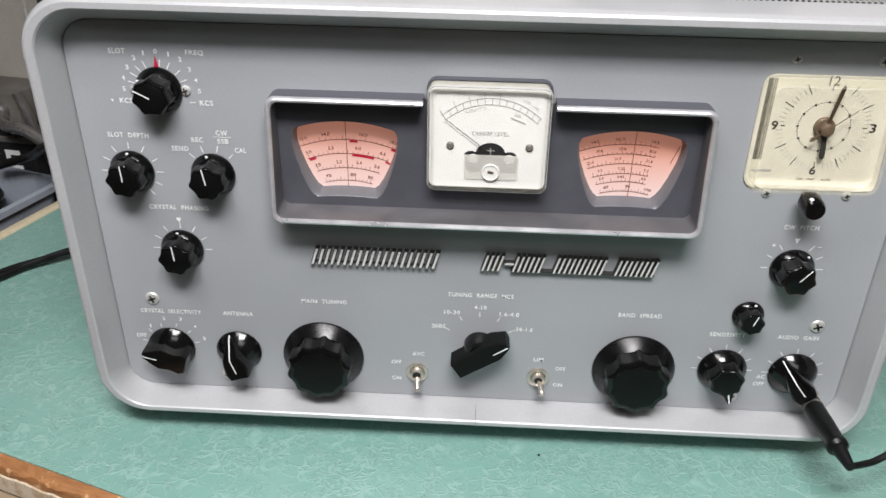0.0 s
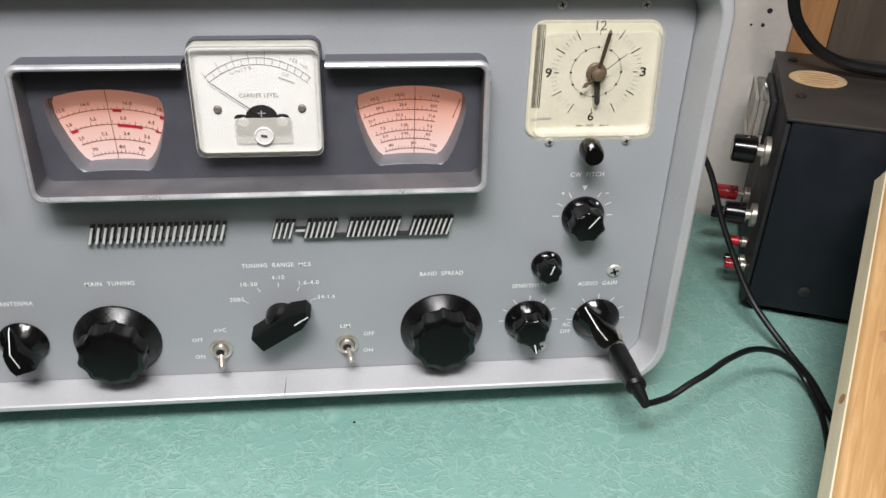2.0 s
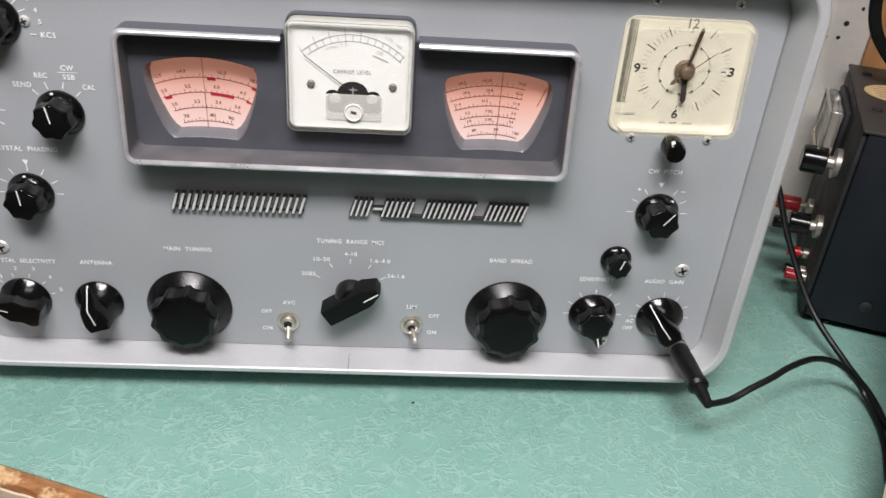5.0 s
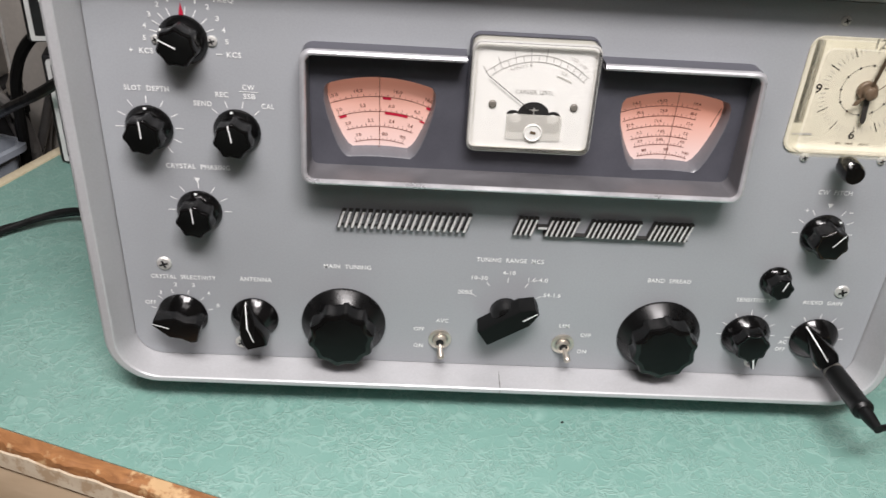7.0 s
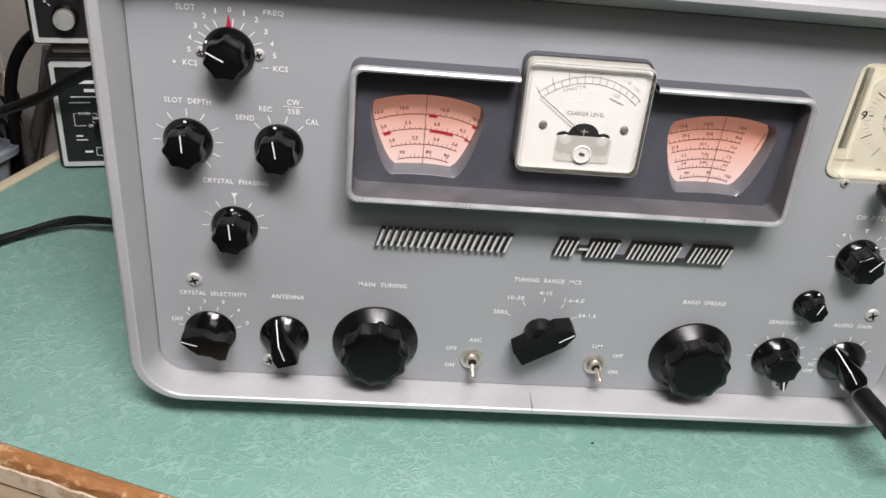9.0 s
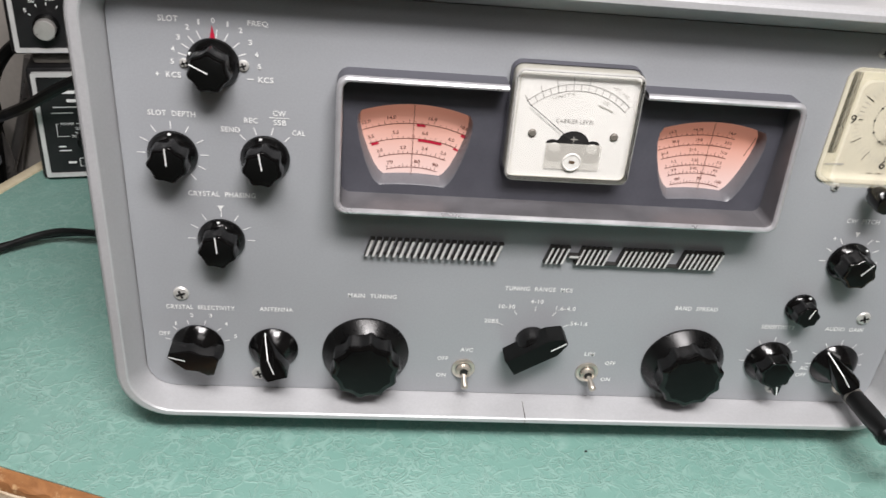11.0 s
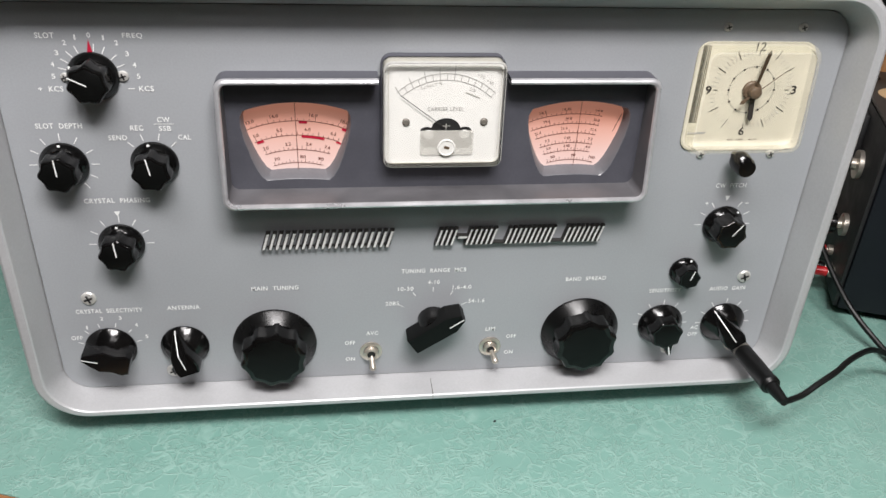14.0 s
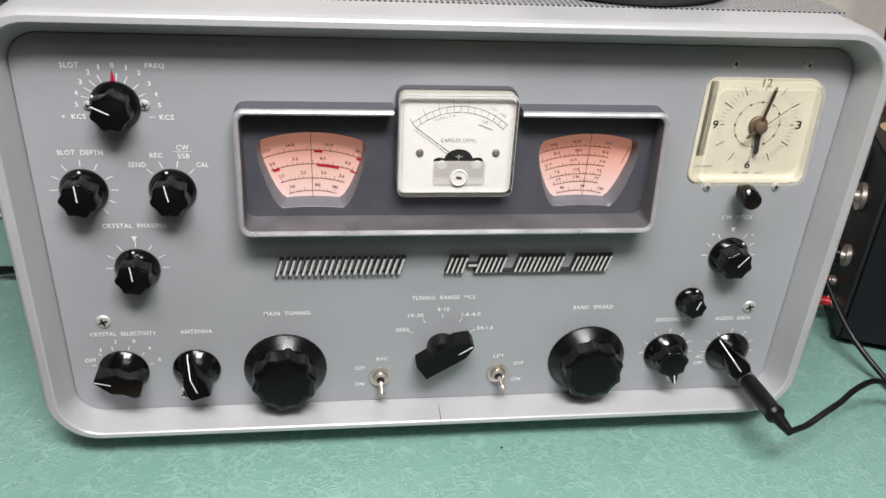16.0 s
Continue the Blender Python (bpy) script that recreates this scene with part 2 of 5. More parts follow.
M_EDGE = wood("worn_varnished_edge", (0.20, 0.085, 0.035), (0.46, 0.215, 0.085), (5, 14, 14), 9, 0.4, (0.58, 0.38, 0.20))
M_CHIP = wood("chipped_cream_paint", (0.62, 0.50, 0.36), (0.72, 0.61, 0.46), (4, 12, 12), 8, 0.5, (0.50, 0.36, 0.23))
M_RAIL = wood("tan_painted_rail", (0.546, 0.403, 0.260), (0.650, 0.494, 0.338), (2, 6, 6), 8, 0.45)
M_PINE = wood("knotty_pine", (0.40, 0.22, 0.085), (0.57, 0.36, 0.17), (26, 26, 1.8), 10, 0.32)
# real paint on the bench side; on the board, painted-in reflected light
M_CREAMSHEEN = wood("cream_paint_and_sheen_edge", (0.58, 0.49, 0.32), (0.70, 0.62, 0.45), (10, 10, 2), 9, 0.4)
M_STUD = wood("stained_stud", (0.30, 0.14, 0.055), (0.44, 0.23, 0.10), (20, 20, 1.5), 9, 0.5)
M_PLY = wood("brown_plywood", (0.060, 0.045, 0.033), (0.095, 0.072, 0.053), (20, 20, 1.5), 6, 0.6)
M_WALL = worn("off_white_wall_paint", (0.54, 0.505, 0.46), 0.6, 0, 0.09, 5, 160, 0.0003)
M_BROWNWALL = worn("unseen_dark_brown_wall", (0.143, 0.124, 0.104), 0.6, 0, 0.2, 5, 160, 0.0003)
M_CEIL = worn("grey_white_ceiling_paint", (0.30, 0.29, 0.275), 0.8, 0, 0.05, 3, 120, 0.0003)
M_FLOOR = worn("dark_floor_tile", (0.085, 0.073, 0.062), 0.45, 0, 0.3, 4, 90, 0.0002)
M_SUPPLY = worn("navy_black_case_enamel", (0.009, 0.011, 0.015), 0.45, 0, 0.2, 25, 500, 0.00005, 0.25)
M_SUPTOP = worn("dusty_brown_case_top", (0.030, 0.025, 0.022), 0.55, 0, 0.25, 18, 300, 0.00005)
M_CLEAR, _, _p = node_mat("clear_plastic_lens", (0.55, 0.53, 0.50), 0.08)
_p.inputs["Transmission Weight"].default_value = 0.92
M_SMOKE = worn("smoky_clear_plastic", (0.07, 0.063, 0.057), 0.15, 0, 0.2, 60)
M_STICKER = worn("tan_oval_sticker", (0.52, 0.36, 0.20), 0.55, 0, 0.15, 90)
M_GREYBOX = worn("grey_metal_box", (0.20, 0.185, 0.165), 0.5, 0.2, 0.3, 30)
M_TUBE = worn("grey_stand_tube", (0.30, 0.29, 0.28), 0.32, 0.7, 0.3, 30)
M_BLACKBOX = worn("black_meter_case", (0.012, 0.012, 0.013), 0.4, 0, 0.3, 40)
M_FRAMEW = worn("white_meter_frame", (0.70, 0.70, 0.69), 0.35, 0.2, 0.1, 60)
M_ALU = worn("turned_aluminium_knob", (0.74, 0.72, 0.69), 0.34, 0.65, 0.1, 60)
M_CARD = worn("brown_cardboard", (0.40, 0.25, 0.13), 0.8, 0, 0.2, 20)
M_PAPER = worn("yellowed_paper", (0.70, 0.63, 0.46), 0.75, 0, 0.1, 25)
M_KNIT = worn("black_stitched_leatherette", (0.02, 0.02, 0.021), 0.5, 0, 0.3, 200, 900, 0.0003)
M_STITCH = worn("grey_stitching_thread", (0.16, 0.16, 0.16), 0.7, 0, 0.3, 200)


def mesh_top():
    """Case lid pierced with rows of tiny holes."""
    m, nt, p = node_mat("pierced_case_lid", (0.33, 0.335, 0.34), 0.42, 0.2)
    v = coords(nt, (1, 1, 1))
    vo = nd(nt, "ShaderNodeTexVoronoi", Scale=330.0, Randomness=0.0)
    nt.links.new(v, vo.inputs["Vector"])
    c = ramp(nt, vo.outputs["Distance"], [(0.26, (0.03, 0.03, 0.03)), (0.36, (0.36, 0.365, 0.37))])
    nt.links.new(c, p.inputs["Base Color"])
    return m


M_LID = mesh_top()


# ---- building helpers ----
def origin_of(ob):
    while ob.parent:
        ob = ob.parent
    return ob


def thing(name, at, label, category, group="", kind="", turn=0.0):
    ob = new(name)
    ob.empty_display_size = 0.02
    ob.matrix_world = pose(*at, 0, 0, turn)
    return tagged(ob, label, category, group, kind)


def finish(bm, name, material, smooth=True, angle=35):
    bmesh.ops.recalc_face_normals(bm, faces=bm.faces)
    me = bpy.data.meshes.new(name)
    if smooth:
        for f in bm.faces:
            f.smooth = True
        for e in bm.edges:
            if len(e.link_faces) == 2 and e.calc_face_angle(0) > radians(angle):
                e.smooth = False
    bm.to_mesh(me)
    bm.free()
    mats = material if isinstance(material, (list, tuple)) else [material]
    for k in mats:
        me.materials.append(k)
    return me


def part(name, bm, material, parent, label="", local=False, angle=35):
    """Links a bmesh, given in world places (or in its thing's own), as one mesh under a thing or a part."""
    if not local:
        bm.transform(Matrix.Translation(-origin_of(parent).matrix_basis.translation))
    ob = new(name, finish(bm, name, material, True, angle))
    ob.parent = parent
    return tagged(ob, label)


def solo(name, bm, material, label, category, group="", kind="", angle=35):
    ob = new(name, finish(bm, name, material, True, angle))
    return tagged(ob, label, category, group, kind)


def loft(bm, loops, cap0=False, cap1=False, mat=0):
    rows = [[bm.verts.new(p) for p in lp] for lp in loops]
    n = len(rows[0])
    for a, b in zip(rows, rows[1:]):
        for i in range(n):
            f = bm.faces.new((a[i], a[(i + 1) % n], b[(i + 1) % n], b[i]))
            f.material_index = mat
    if cap0:
        bm.faces.new(rows[0]).material_index = mat
    if cap1:
        bm.faces.new(rows[-1][::-1]).material_index = mat
    return rows


def rrect(x0, x1, z0, z1, r, n=6):
    """Rounded rectangle as (a, b) points."""
    pts = []
    for cx, cz, a0 in ((x1 - r, z1 - r, 0), (x0 + r, z1 - r, 90), (x0 + r, z0 + r, 180), (x1 - r, z0 + r, 270)):
        for i in range(n + 1):
            a = radians(a0 + 90 * i / n)
            pts.append((cx + r * math.cos(a), cz + r * math.sin(a)))
    return pts


def xz(pts, y):
    """Lays (x, z) points at depth y; y may be a function of z."""
    return [Vector((a, y(b) if callable(y) else y, b)) for a, b in pts]


def box_bm(x0, x1, y0, y1, z0, z1, bev=0.0, seg=2):
    bm = bmesh.new()
    bmesh.ops.create_cube(bm, size=1)
    for v in bm.verts:
        v.co = Vector(((x0 + x1) / 2 + v.co.x * (x1 - x0), (y0 + y1) / 2 + v.co.y * (y1 - y0), (z0 + z1) / 2 + v.co.z * (z1 - z0)))
    if bev:
        bmesh.ops.bevel(bm, geom=list(bm.edges), offset=bev, segments=seg, affect="EDGES", profile=0.5)
    return bm


def turned(profile, n=32, cap0=True, cap1=True, axis="y", lobes=0, depth=0.0):
    """A turned body from (radius, height) along an axis; lobes scallop the rim where a third value says how much."""
    bm = bmesh.new()
    loops = []
    for row in profile:
        r, h = row[0], row[1]
        k = row[2] if len(row) > 2 else 0.0
        lp = []
        for i in range(n):
            a = 2 * math.pi * i / n
            rr = r * (1 - k * depth * max(0.0, abs(math.cos(lobes * a / 2)) - 0.22) / 0.78) if lobes else r
            c, s = rr * math.cos(a), rr * math.sin(a)
            lp.append(Vector((c, h, s)) if axis == "y" else Vector((c, s, h)) if axis == "z" else Vector((h, c, s)))
        loops.append(lp)
    loft(bm, loops, cap0, cap1)
    return bm


def moved(bm, m):
    bm.transform(m)
    return bm


def joined(*bms):
    out = bmesh.new()
    for b in bms:
        me = bpy.data.meshes.new("t")
        b.to_mesh(me)
        b.free()
        out.from_mesh(me)
        bpy.data.meshes.remove(me)
    return out


def smooth_path(pts, per=8):
    """Catmull-Rom through the points."""
    p = [Vector(q) for q in pts]
    p = [2 * p[0] - p[1]] + p + [2 * p[-1] - p[-2]]
    out = []
    for i in range(1, len(p) - 2):
        for k in range(per):
            t = k / per
            a, b, c, d = p[i - 1], p[i], p[i + 1], p[i + 2]
            out.append(0.5 * ((2 * b) + (c - a) * t + (2 * a - 5 * b + 4 * c - d) * t * t + (3 * b - a - 3 * c + d) * t ** 3))
    out.append(p[-2])
    return out


def cable_bm(pts, r, n=10, per=8):
    bm = bmesh.new()
    path = smooth_path(pts, per)
    up = Vector((0, 0, 1))
    loops = []
    for i, q in enumerate(path):
        d = (path[min(i + 1, len(path) - 1)] - path[max(i - 1, 0)]).normalized()
        s = d.cross(up)
        s = s.normalized() if s.length > 1e-4 else Vector((1, 0, 0))
        w = s.cross(d).normalized()
        loops.append([q + r * (math.cos(2 * math.pi * k / n) * s + math.sin(2 * math.pi * k / n) * w) for k in range(n)])
    loft(bm, loops, True, True)
    return bm


def strip_bm(pts, w, y):
    """A flat stroke of width w along (x, z) points, lying at depth y."""
    bm = bmesh.new()
    p = [Vector(q) for q in pts]
    rows = []
    for i, q in enumerate(p):
        d = (p[min(i + 1, len(p) - 1)] - p[max(i - 1, 0)]).normalized()
        nrm = Vector((-d.y, d.x)) * w / 2
        rows.append([bm.verts.new((q.x + nrm.x, y, q.y + nrm.y)), bm.verts.new((q.x - nrm.x, y, q.y - nrm.y))])
    for a, b in zip(rows, rows[1:]):
        bm.faces.new((a[0], a[1], b[1], b[0]))
    return bm


def poly_bm(pts, y, thick=0.0):
    bm = bmesh.new()
    if thick:
        loft(bm, [xz(pts, y), xz(pts, y - thick)], True, True)
    else:
        bm.faces.new([bm.verts.new(v) for v in xz(pts, y)])
    return bm


def text_bm(text, x, z, width, y, height=0.0, turn=0.0, spacing=1.0, bold=0.012):
    """Lettering in the built-in font, centred at x, z and brought to the width, lying at depth y."""
    cu = bpy.data.curves.new("t", "FONT")
    cu.body, cu.align_x, cu.align_y, cu.space_character = text, "LEFT", "BOTTOM_BASELINE", spacing
    cu.resolution_u = 3
    cu.offset = bold
    ob = bpy.data.objects.new("t", cu)
    scene.collection.objects.link(ob)
    me = bpy.data.meshes.new_from_object(ob.evaluated_get(bpy.context.evaluated_depsgraph_get()))
    bpy.data.objects.remove(ob)
    bpy.data.curves.remove(cu)
    bm = bmesh.new()
    bm.from_mesh(me)
    bpy.data.meshes.remove(me)
    xs = [v.co.x for v in bm.verts]
    ys = [v.co.y for v in bm.verts]
    k = width / max(1e-6, max(xs) - min(xs))
    kz = height / max(1e-6, max(ys) - min(ys)) if height else k
    cx, cy = (min(xs) + max(xs)) / 2, (min(ys) + max(ys)) / 2
    c, s = math.cos(radians(turn)), math.sin(radians(turn))
    for v in bm.verts:
        a, b = (v.co.x - cx) * k, (v.co.y - cy) * kz
        v.co = Vector((x + a * c - b * s, y, z + a * s + b * c))
    return bm


# ---- room, in bench directions ----
def room_piece(name, bm, material, label, category="wall"):
    bm.transform(room_m)
    return solo(name, bm, material, label, category, kind="structure")


WALL_V = 0.345
room_piece("floor", box_bm(-2.2, 1.7, -2.4, WALL_V + 0.1, -0.1, 0.0), M_FLOOR, "dark brown speckled workshop floor", "floor")
room_piece("ceiling", box_bm(-2.2, 1.7, -2.4, WALL_V + 0.1, 2.42, 2.5), M_CEIL, "grey-white painted workshop ceiling", "ceiling")
room_piece("wall_north", box_bm(-2.1, 1.6, WALL_V, WALL_V + 0.1, 0.0, 2.42), M_WALL, "off-white painted wall with nail holes", "wall")
# unseen closing walls, their brown kept dark to cut fill and knob reflections
room_piece("wall_west", box_bm(-2.2, -2.1, -2.3, WALL_V + 0.1, 0.0, 2.42), M_BROWNWALL, "unseen dull brown side wall, kept dark to limit fill light", "wall")
room_piece("wall_east", box_bm(1.6, 1.7, -2.3, WALL_V + 0.1, 0.0, 2.42), M_BROWNWALL, "unseen dull brown side wall, kept dark to limit fill light", "wall")
room_piece("wall_south", box_bm(-2.1, 1.6, -2.4, -2.3, 0.0, 2.42), M_BROWNWALL, "unseen dull brown wall behind the bench seat, kept dark to limit fill light", "wall")

# ceiling lamp housings, all out of view; the far one goes with the fill
for at, sx, sy, turn in [(p, a + 0.06, b + 0.06, 0) for p, a, b, _w in LAMPS] + [((0.35, -1.75, 2.36), 1.26, 0.46, TURNED)]:
    lamp = thing("ceiling_lamp", (at[0], at[1], at[2]), "unseen white sheet-metal fluorescent fitting, assumed hung from the ceiling", "lamp", "ceiling lamps", turn=turn)
    part("housing", box_bm(-sx / 2, sx / 2, -sy / 2, sy / 2, 0.006, 0.05, 0.006), M_CEIL, lamp, local=True)
    for k in (-1, 1):
        part("hanger", box_bm(k * sx * 0.35 - 0.008, k * sx * 0.35 + 0.008, -0.008, 0.008, 0.05, 2.42 - at[2]), M_STEEL, lamp, local=True)

# ---- bench ----
bench = thing("workbench", uv(0, 0, 0), "workbench topped with green embossed vinyl and a worn wooden edge", "workbench", turn=TURNED)
U0, U1, V0, V1 = -0.498, 1.05, -0.139, WALL_V - 0.004
part("benchtop", box_bm(U0, U1, V0, V1, TABLE - 0.03, TABLE, 0.0012, 1), M_VINYL, bench, "green embossed vinyl worktop", local=True)
# worn front strip, proud by a hair and uneven along its edge
bm = bmesh.new()
rows = []
rng = random.Random(3)
N = 420
for i in range(N + 1):
    u = U0 - 0.012 + (U1 - U0 + 0.012) * i / N
    w = 0.0009 * math.sin(i * 0.7) + rng.uniform(-0.0006, 0.0006)
    prof = [(V0 - 0.0005, TABLE - 0.03), (V0 - 0.0005, TABLE - 0.001), (V0 - 0.002, TABLE + 0.0004), (V0 - 0.008 + w, TABLE + 0.0002), (V0 - 0.0105 + w, TABLE - 0.0018 + w * 0.6), (V0 - 0.0115, TABLE - 0.006), (V0 - 0.0115, TABLE - 0.03)]
    rows.append([bm.verts.new((u, v, z)) for v, z in prof])
for a, b in zip(rows, rows[1:]):
    for k in range(len(a) - 1):
        bm.faces.new((a[k], a[k + 1], b[k + 1], b[k]))
part("front_edging", bm, M_EDGE, bench, "worn varnished wooden edging", local=True)
bm = bmesh.new()
rows = []
w = 0.0
for i in range(N + 1):
    u = U0 - 0.012 + (U1 - U0 + 0.012) * i / N
    w = w * 0.82 + rng.uniform(-0.0009, 0.0009)
    prof = [(V0 - 0.0118, TABLE - 0.0052 + w), (V0 - 0.0126, TABLE - 0.0062 + w), (V0 - 0.013, TABLE - 0.019), (V0 - 0.0118, TABLE - 0.0205)]
    rows.append([bm.verts.new((u, v, z)) for v, z in prof])
for a, b in zip(rows, rows[1:]):
    for k in range(len(a) - 1):
        bm.faces.new((a[k], a[k + 1], b[k + 1], b[k]))
part("paint_film", bm, M_CHIP, bench, "chipped cream paint along the front edge", local=True)
part("front_rail", box_bm(U0, U1, V0 - 0.0117, V0 + 0.012, TABLE - 0.11, TABLE - 0.0206, 0.002), M_RAIL, bench, "tan painted rail under the edge", local=True)
part("side_edging", box_bm(U0 - 0.012, U0 - 0.0003, V0, V1, TABLE - 0.03, TABLE + 0.0012, 0.002), M_CREAMSHEEN, bench, "cream painted wooden side edging", local=True)
for u in (U0 + 0.05, U1 - 0.05):
    for v in (V0 + 0.06, V1 - 0.05):
        part("leg", box_bm(u - 0.035, u + 0.035, v - 0.035, v + 0.035, 0.0, TABLE - 0.03, 0.003), M_RAIL, bench, local=True)

# crumb on the bench
solo("crumb", moved(box_bm(-0.0008, 0.0008, -0.0006, 0.0006, 0, 0.0008, 0.0002), pose(0.042, -0.023, TABLE, 0, 0, 30)), M_DARK, "tiny dark crumb lying on the green vinyl", "crumb")

# ---- the receiver ----
radio = thing("radio_receiver", (0, 0, TABLE), "grey steel vintage communications receiver with black knobs on a bench", "radio receiver")
Z0, Z1, HW = 0.7706, 1.036, 0.2418


def cab(hw, z0, z1, r, y):
    return xz(rrect(-hw, hw, z0, z1, r, 10), y)


bm = bmesh.new()
loft(bm, [cab(HW, Z0, Z1, 0.030, 0.255), cab(HW, Z0, Z1, 0.030, -0.0150), cab(HW - 0.0005, Z0 + 0.0005, Z1 - 0.0006, 0.0297, -0.0180),
          cab(HW - 0.0016, Z0 + 0.0014, Z1 - 0.0016, 0.029, -0.0200), cab(HW - 0.0030, Z0 + 0.0026, Z1 - 0.0030, 0.028, -0.0208),
          cab(HW - 0.0068, Z0 + 0.0050, Z1 - 0.0060, 0.0255, -0.0208), cab(HW - 0.0076, Z0 + 0.0056, Z1 - 0.0068, 0.025, -0.0200),
          cab(HW - 0.0082, Z0 + 0.0060, Z1 - 0.0076, 0.0245, -0.0180), cab(0.2312, Z0 + 0.0068, Z1 - 0.0120, 0.020, -0.0085), cab(0.2296, Z0 + 0.0075, Z1 - 0.0158, 0.017, -0.0010),
          cab(0.2292, Z0 + 0.0077, Z1 - 0.0163, 0.0165, 0.0022)], True, False)
cabinet = part("cabinet", bm, M_CASE, radio, "light grey enamelled steel case", angle=24)
part("seam", box_bm(-0.0001, 0.0001, -0.0210, -0.0060, Z0 + 0.0008, Z0 + 0.0072), M_GREYBOX, cabinet)
part("lid", box_bm(-0.222, 0.222, 0.012, 0.235, Z1 - 0.002, Z1 + 0.0008, 0.0005), M_LID, radio, "pierced steel lid")
for sx in (-0.19, 0.19):
    for y in (0.03, 0.21):
        part("foot", moved(turned([(0.011, 0.0), (0.012, 0.002), (0.013, 0.0215)], 20, axis="z"), pose(sx, y, TABLE)), M_RUBBER, radio, "black rubber foot")

EX, EZ0, EZ1 = 0.1196, 0.9133, 0.9850
bm = bmesh.new()
po = rrect(-0.2289, 0.2289, Z0 + 0.0080, Z1 - 0.0167, 0.016, 10)
pi_ = rrect(-EX + 0.003, EX - 0.003, EZ0 + 0.003, EZ1 - 0.003, 0.004, 10)
loft(bm, [xz(po, 0.0018), xz(po, 0.0004), xz([(a * 0.9992, b) for a, b in po], 0.0), xz(pi_, 0.0), xz(pi_, 0.002)])
panel = part("front_panel", bm, M_PANEL, radio, "grey enamelled front panel")


def mark(bm, name="lettering", material=M_WHITE, owner=None):
    return part(name, bm, material, owner or panel)


Y_INK = -0.0003


def lbl(text, x, z, w, h=0.0030):
    mark(text_bm(text.replace(" ", "  "), x, z, w, Y_INK, h, 0, 1.12, 0.020))


# escutcheon round dials and meter
def y_rim(z):
    return -0.0215 + 0.0075 * (z - EZ0) / (EZ1 - EZ0)


def esc(d, r, y, top=0.0):
    return xz(rrect(-EX + d, EX - d, EZ0 + d, EZ1 - d - top, r, 8), y)


GAP = 0.0352        # the surround leaves room for the meter at its top


def open_loft(bm, loops, cap=True):
    """Joins loops that run from one side of the meter round to the other."""
    rows = [[bm.verts.new(p) for p in lp] for lp in loops]
    for a, b in zip(rows, rows[1:]):
        for i in range(len(a) - 1):
            bm.faces.new((a[i], a[i + 1], b[i + 1], b[i]))


def esc_open(d, r, y):
    pts = rrect(-EX + d, EX - d, EZ0 + d, EZ1 - d, r, 8)
    pts = [(-GAP, EZ1 - d)] + pts[9:] + pts[:9] + [(GAP, EZ1 - d)]
    return xz(pts, y)


bm = bmesh.new()
open_loft(bm, [esc_open(0.0, 0.006, 0.001), esc_open(0.0, 0.006, lambda z: y_rim(z) + 0.002)])
escutcheon = part("escutcheon", bm, M_ESC, radio, "slate grey dial surround")
bm = bmesh.new()
open_loft(bm, [esc_open(0.0, 0.006, lambda z: y_rim(z) + 0.002), esc_open(0.0006, 0.0058, lambda z: y_rim(z) + 0.0005), esc_open(0.0016, 0.005, y_rim),
               esc_open(0.0027, 0.0042, lambda z: y_rim(z) + 0.0004), esc_open(0.0032, 0.004, lambda z: y_rim(z) + 0.0016)])
part("rim", bm, M_RIM, escutcheon, "worn silvered rim")
DEEP = -0.0012      # recess floor
BACK = 0.0075       # dial plane behind it
WX = 0.0793


def chaikin(pts, times=2):
    for _ in range(times):
        out = []
        for a, b in zip(pts, pts[1:] + pts[:1]):
            out += [(a[0] * 0.75 + b[0] * 0.25, a[1] * 0.75 + b[1] * 0.25), (a[0] * 0.25 + b[0] * 0.75, a[1] * 0.25 + b[1] * 0.75)]
        pts = out
    return pts


DC = 0.8803         # centre of the dial arcs
DF = 0.8832         # and of the window edges in the recess floor


def fan(x0, r_top, a_top, hw_bot, z_bot, centre):
    pts = []
    for i in range(6):
        a = radians(a_top * (1 - 2 * i / 5))
        pts.append((x0 + r_top * math.sin(a), centre + r_top * math.cos(a)))
    for i in range(5):
        k = -1 + 2 * i / 4
        pts.append((x0 + k * hw_bot, z_bot + 0.0014 * (1 - k * k)))
    return chaikin(pts, 2)


# floor of the recess, pierced by the two dial windows
bm = bmesh.new()
def ring_edges(pts, y):
    vs = [bm.verts.new(v) for v in xz(pts, y)]
    return vs, [bm.edges.new((vs[i], vs[(i + 1) % len(vs)])) for i in range(len(vs))]


inner = esc(0.0032, 0.004, DEEP)
ov = [bm.verts.new(v) for v in inner]
edges = [bm.edges.new((ov[i], ov[(i + 1) % len(ov)])) for i in range(len(ov))]
for s in (-1, 1):
    edges += ring_edges(fan(s * WX, 0.0850, 22.6, 0.0212, 0.9213, DF), DEEP)[1]
bmesh.ops.triangle_fill(bm, use_beauty=True, edges=edges)
part("recess_floor", bm, M_ESC, escutcheon)
bm = bmesh.new()
open_loft(bm, [esc_open(0.0032, 0.004, lambda z: y_rim(z) + 0.0016), esc_open(0.0034, 0.0045, -0.001), esc_open(0.0032, 0.004, DEEP)])
part("recess_side", bm, M_ESCSIDE, escutcheon, "dusty inner side of the surround, lightened for its sheen")
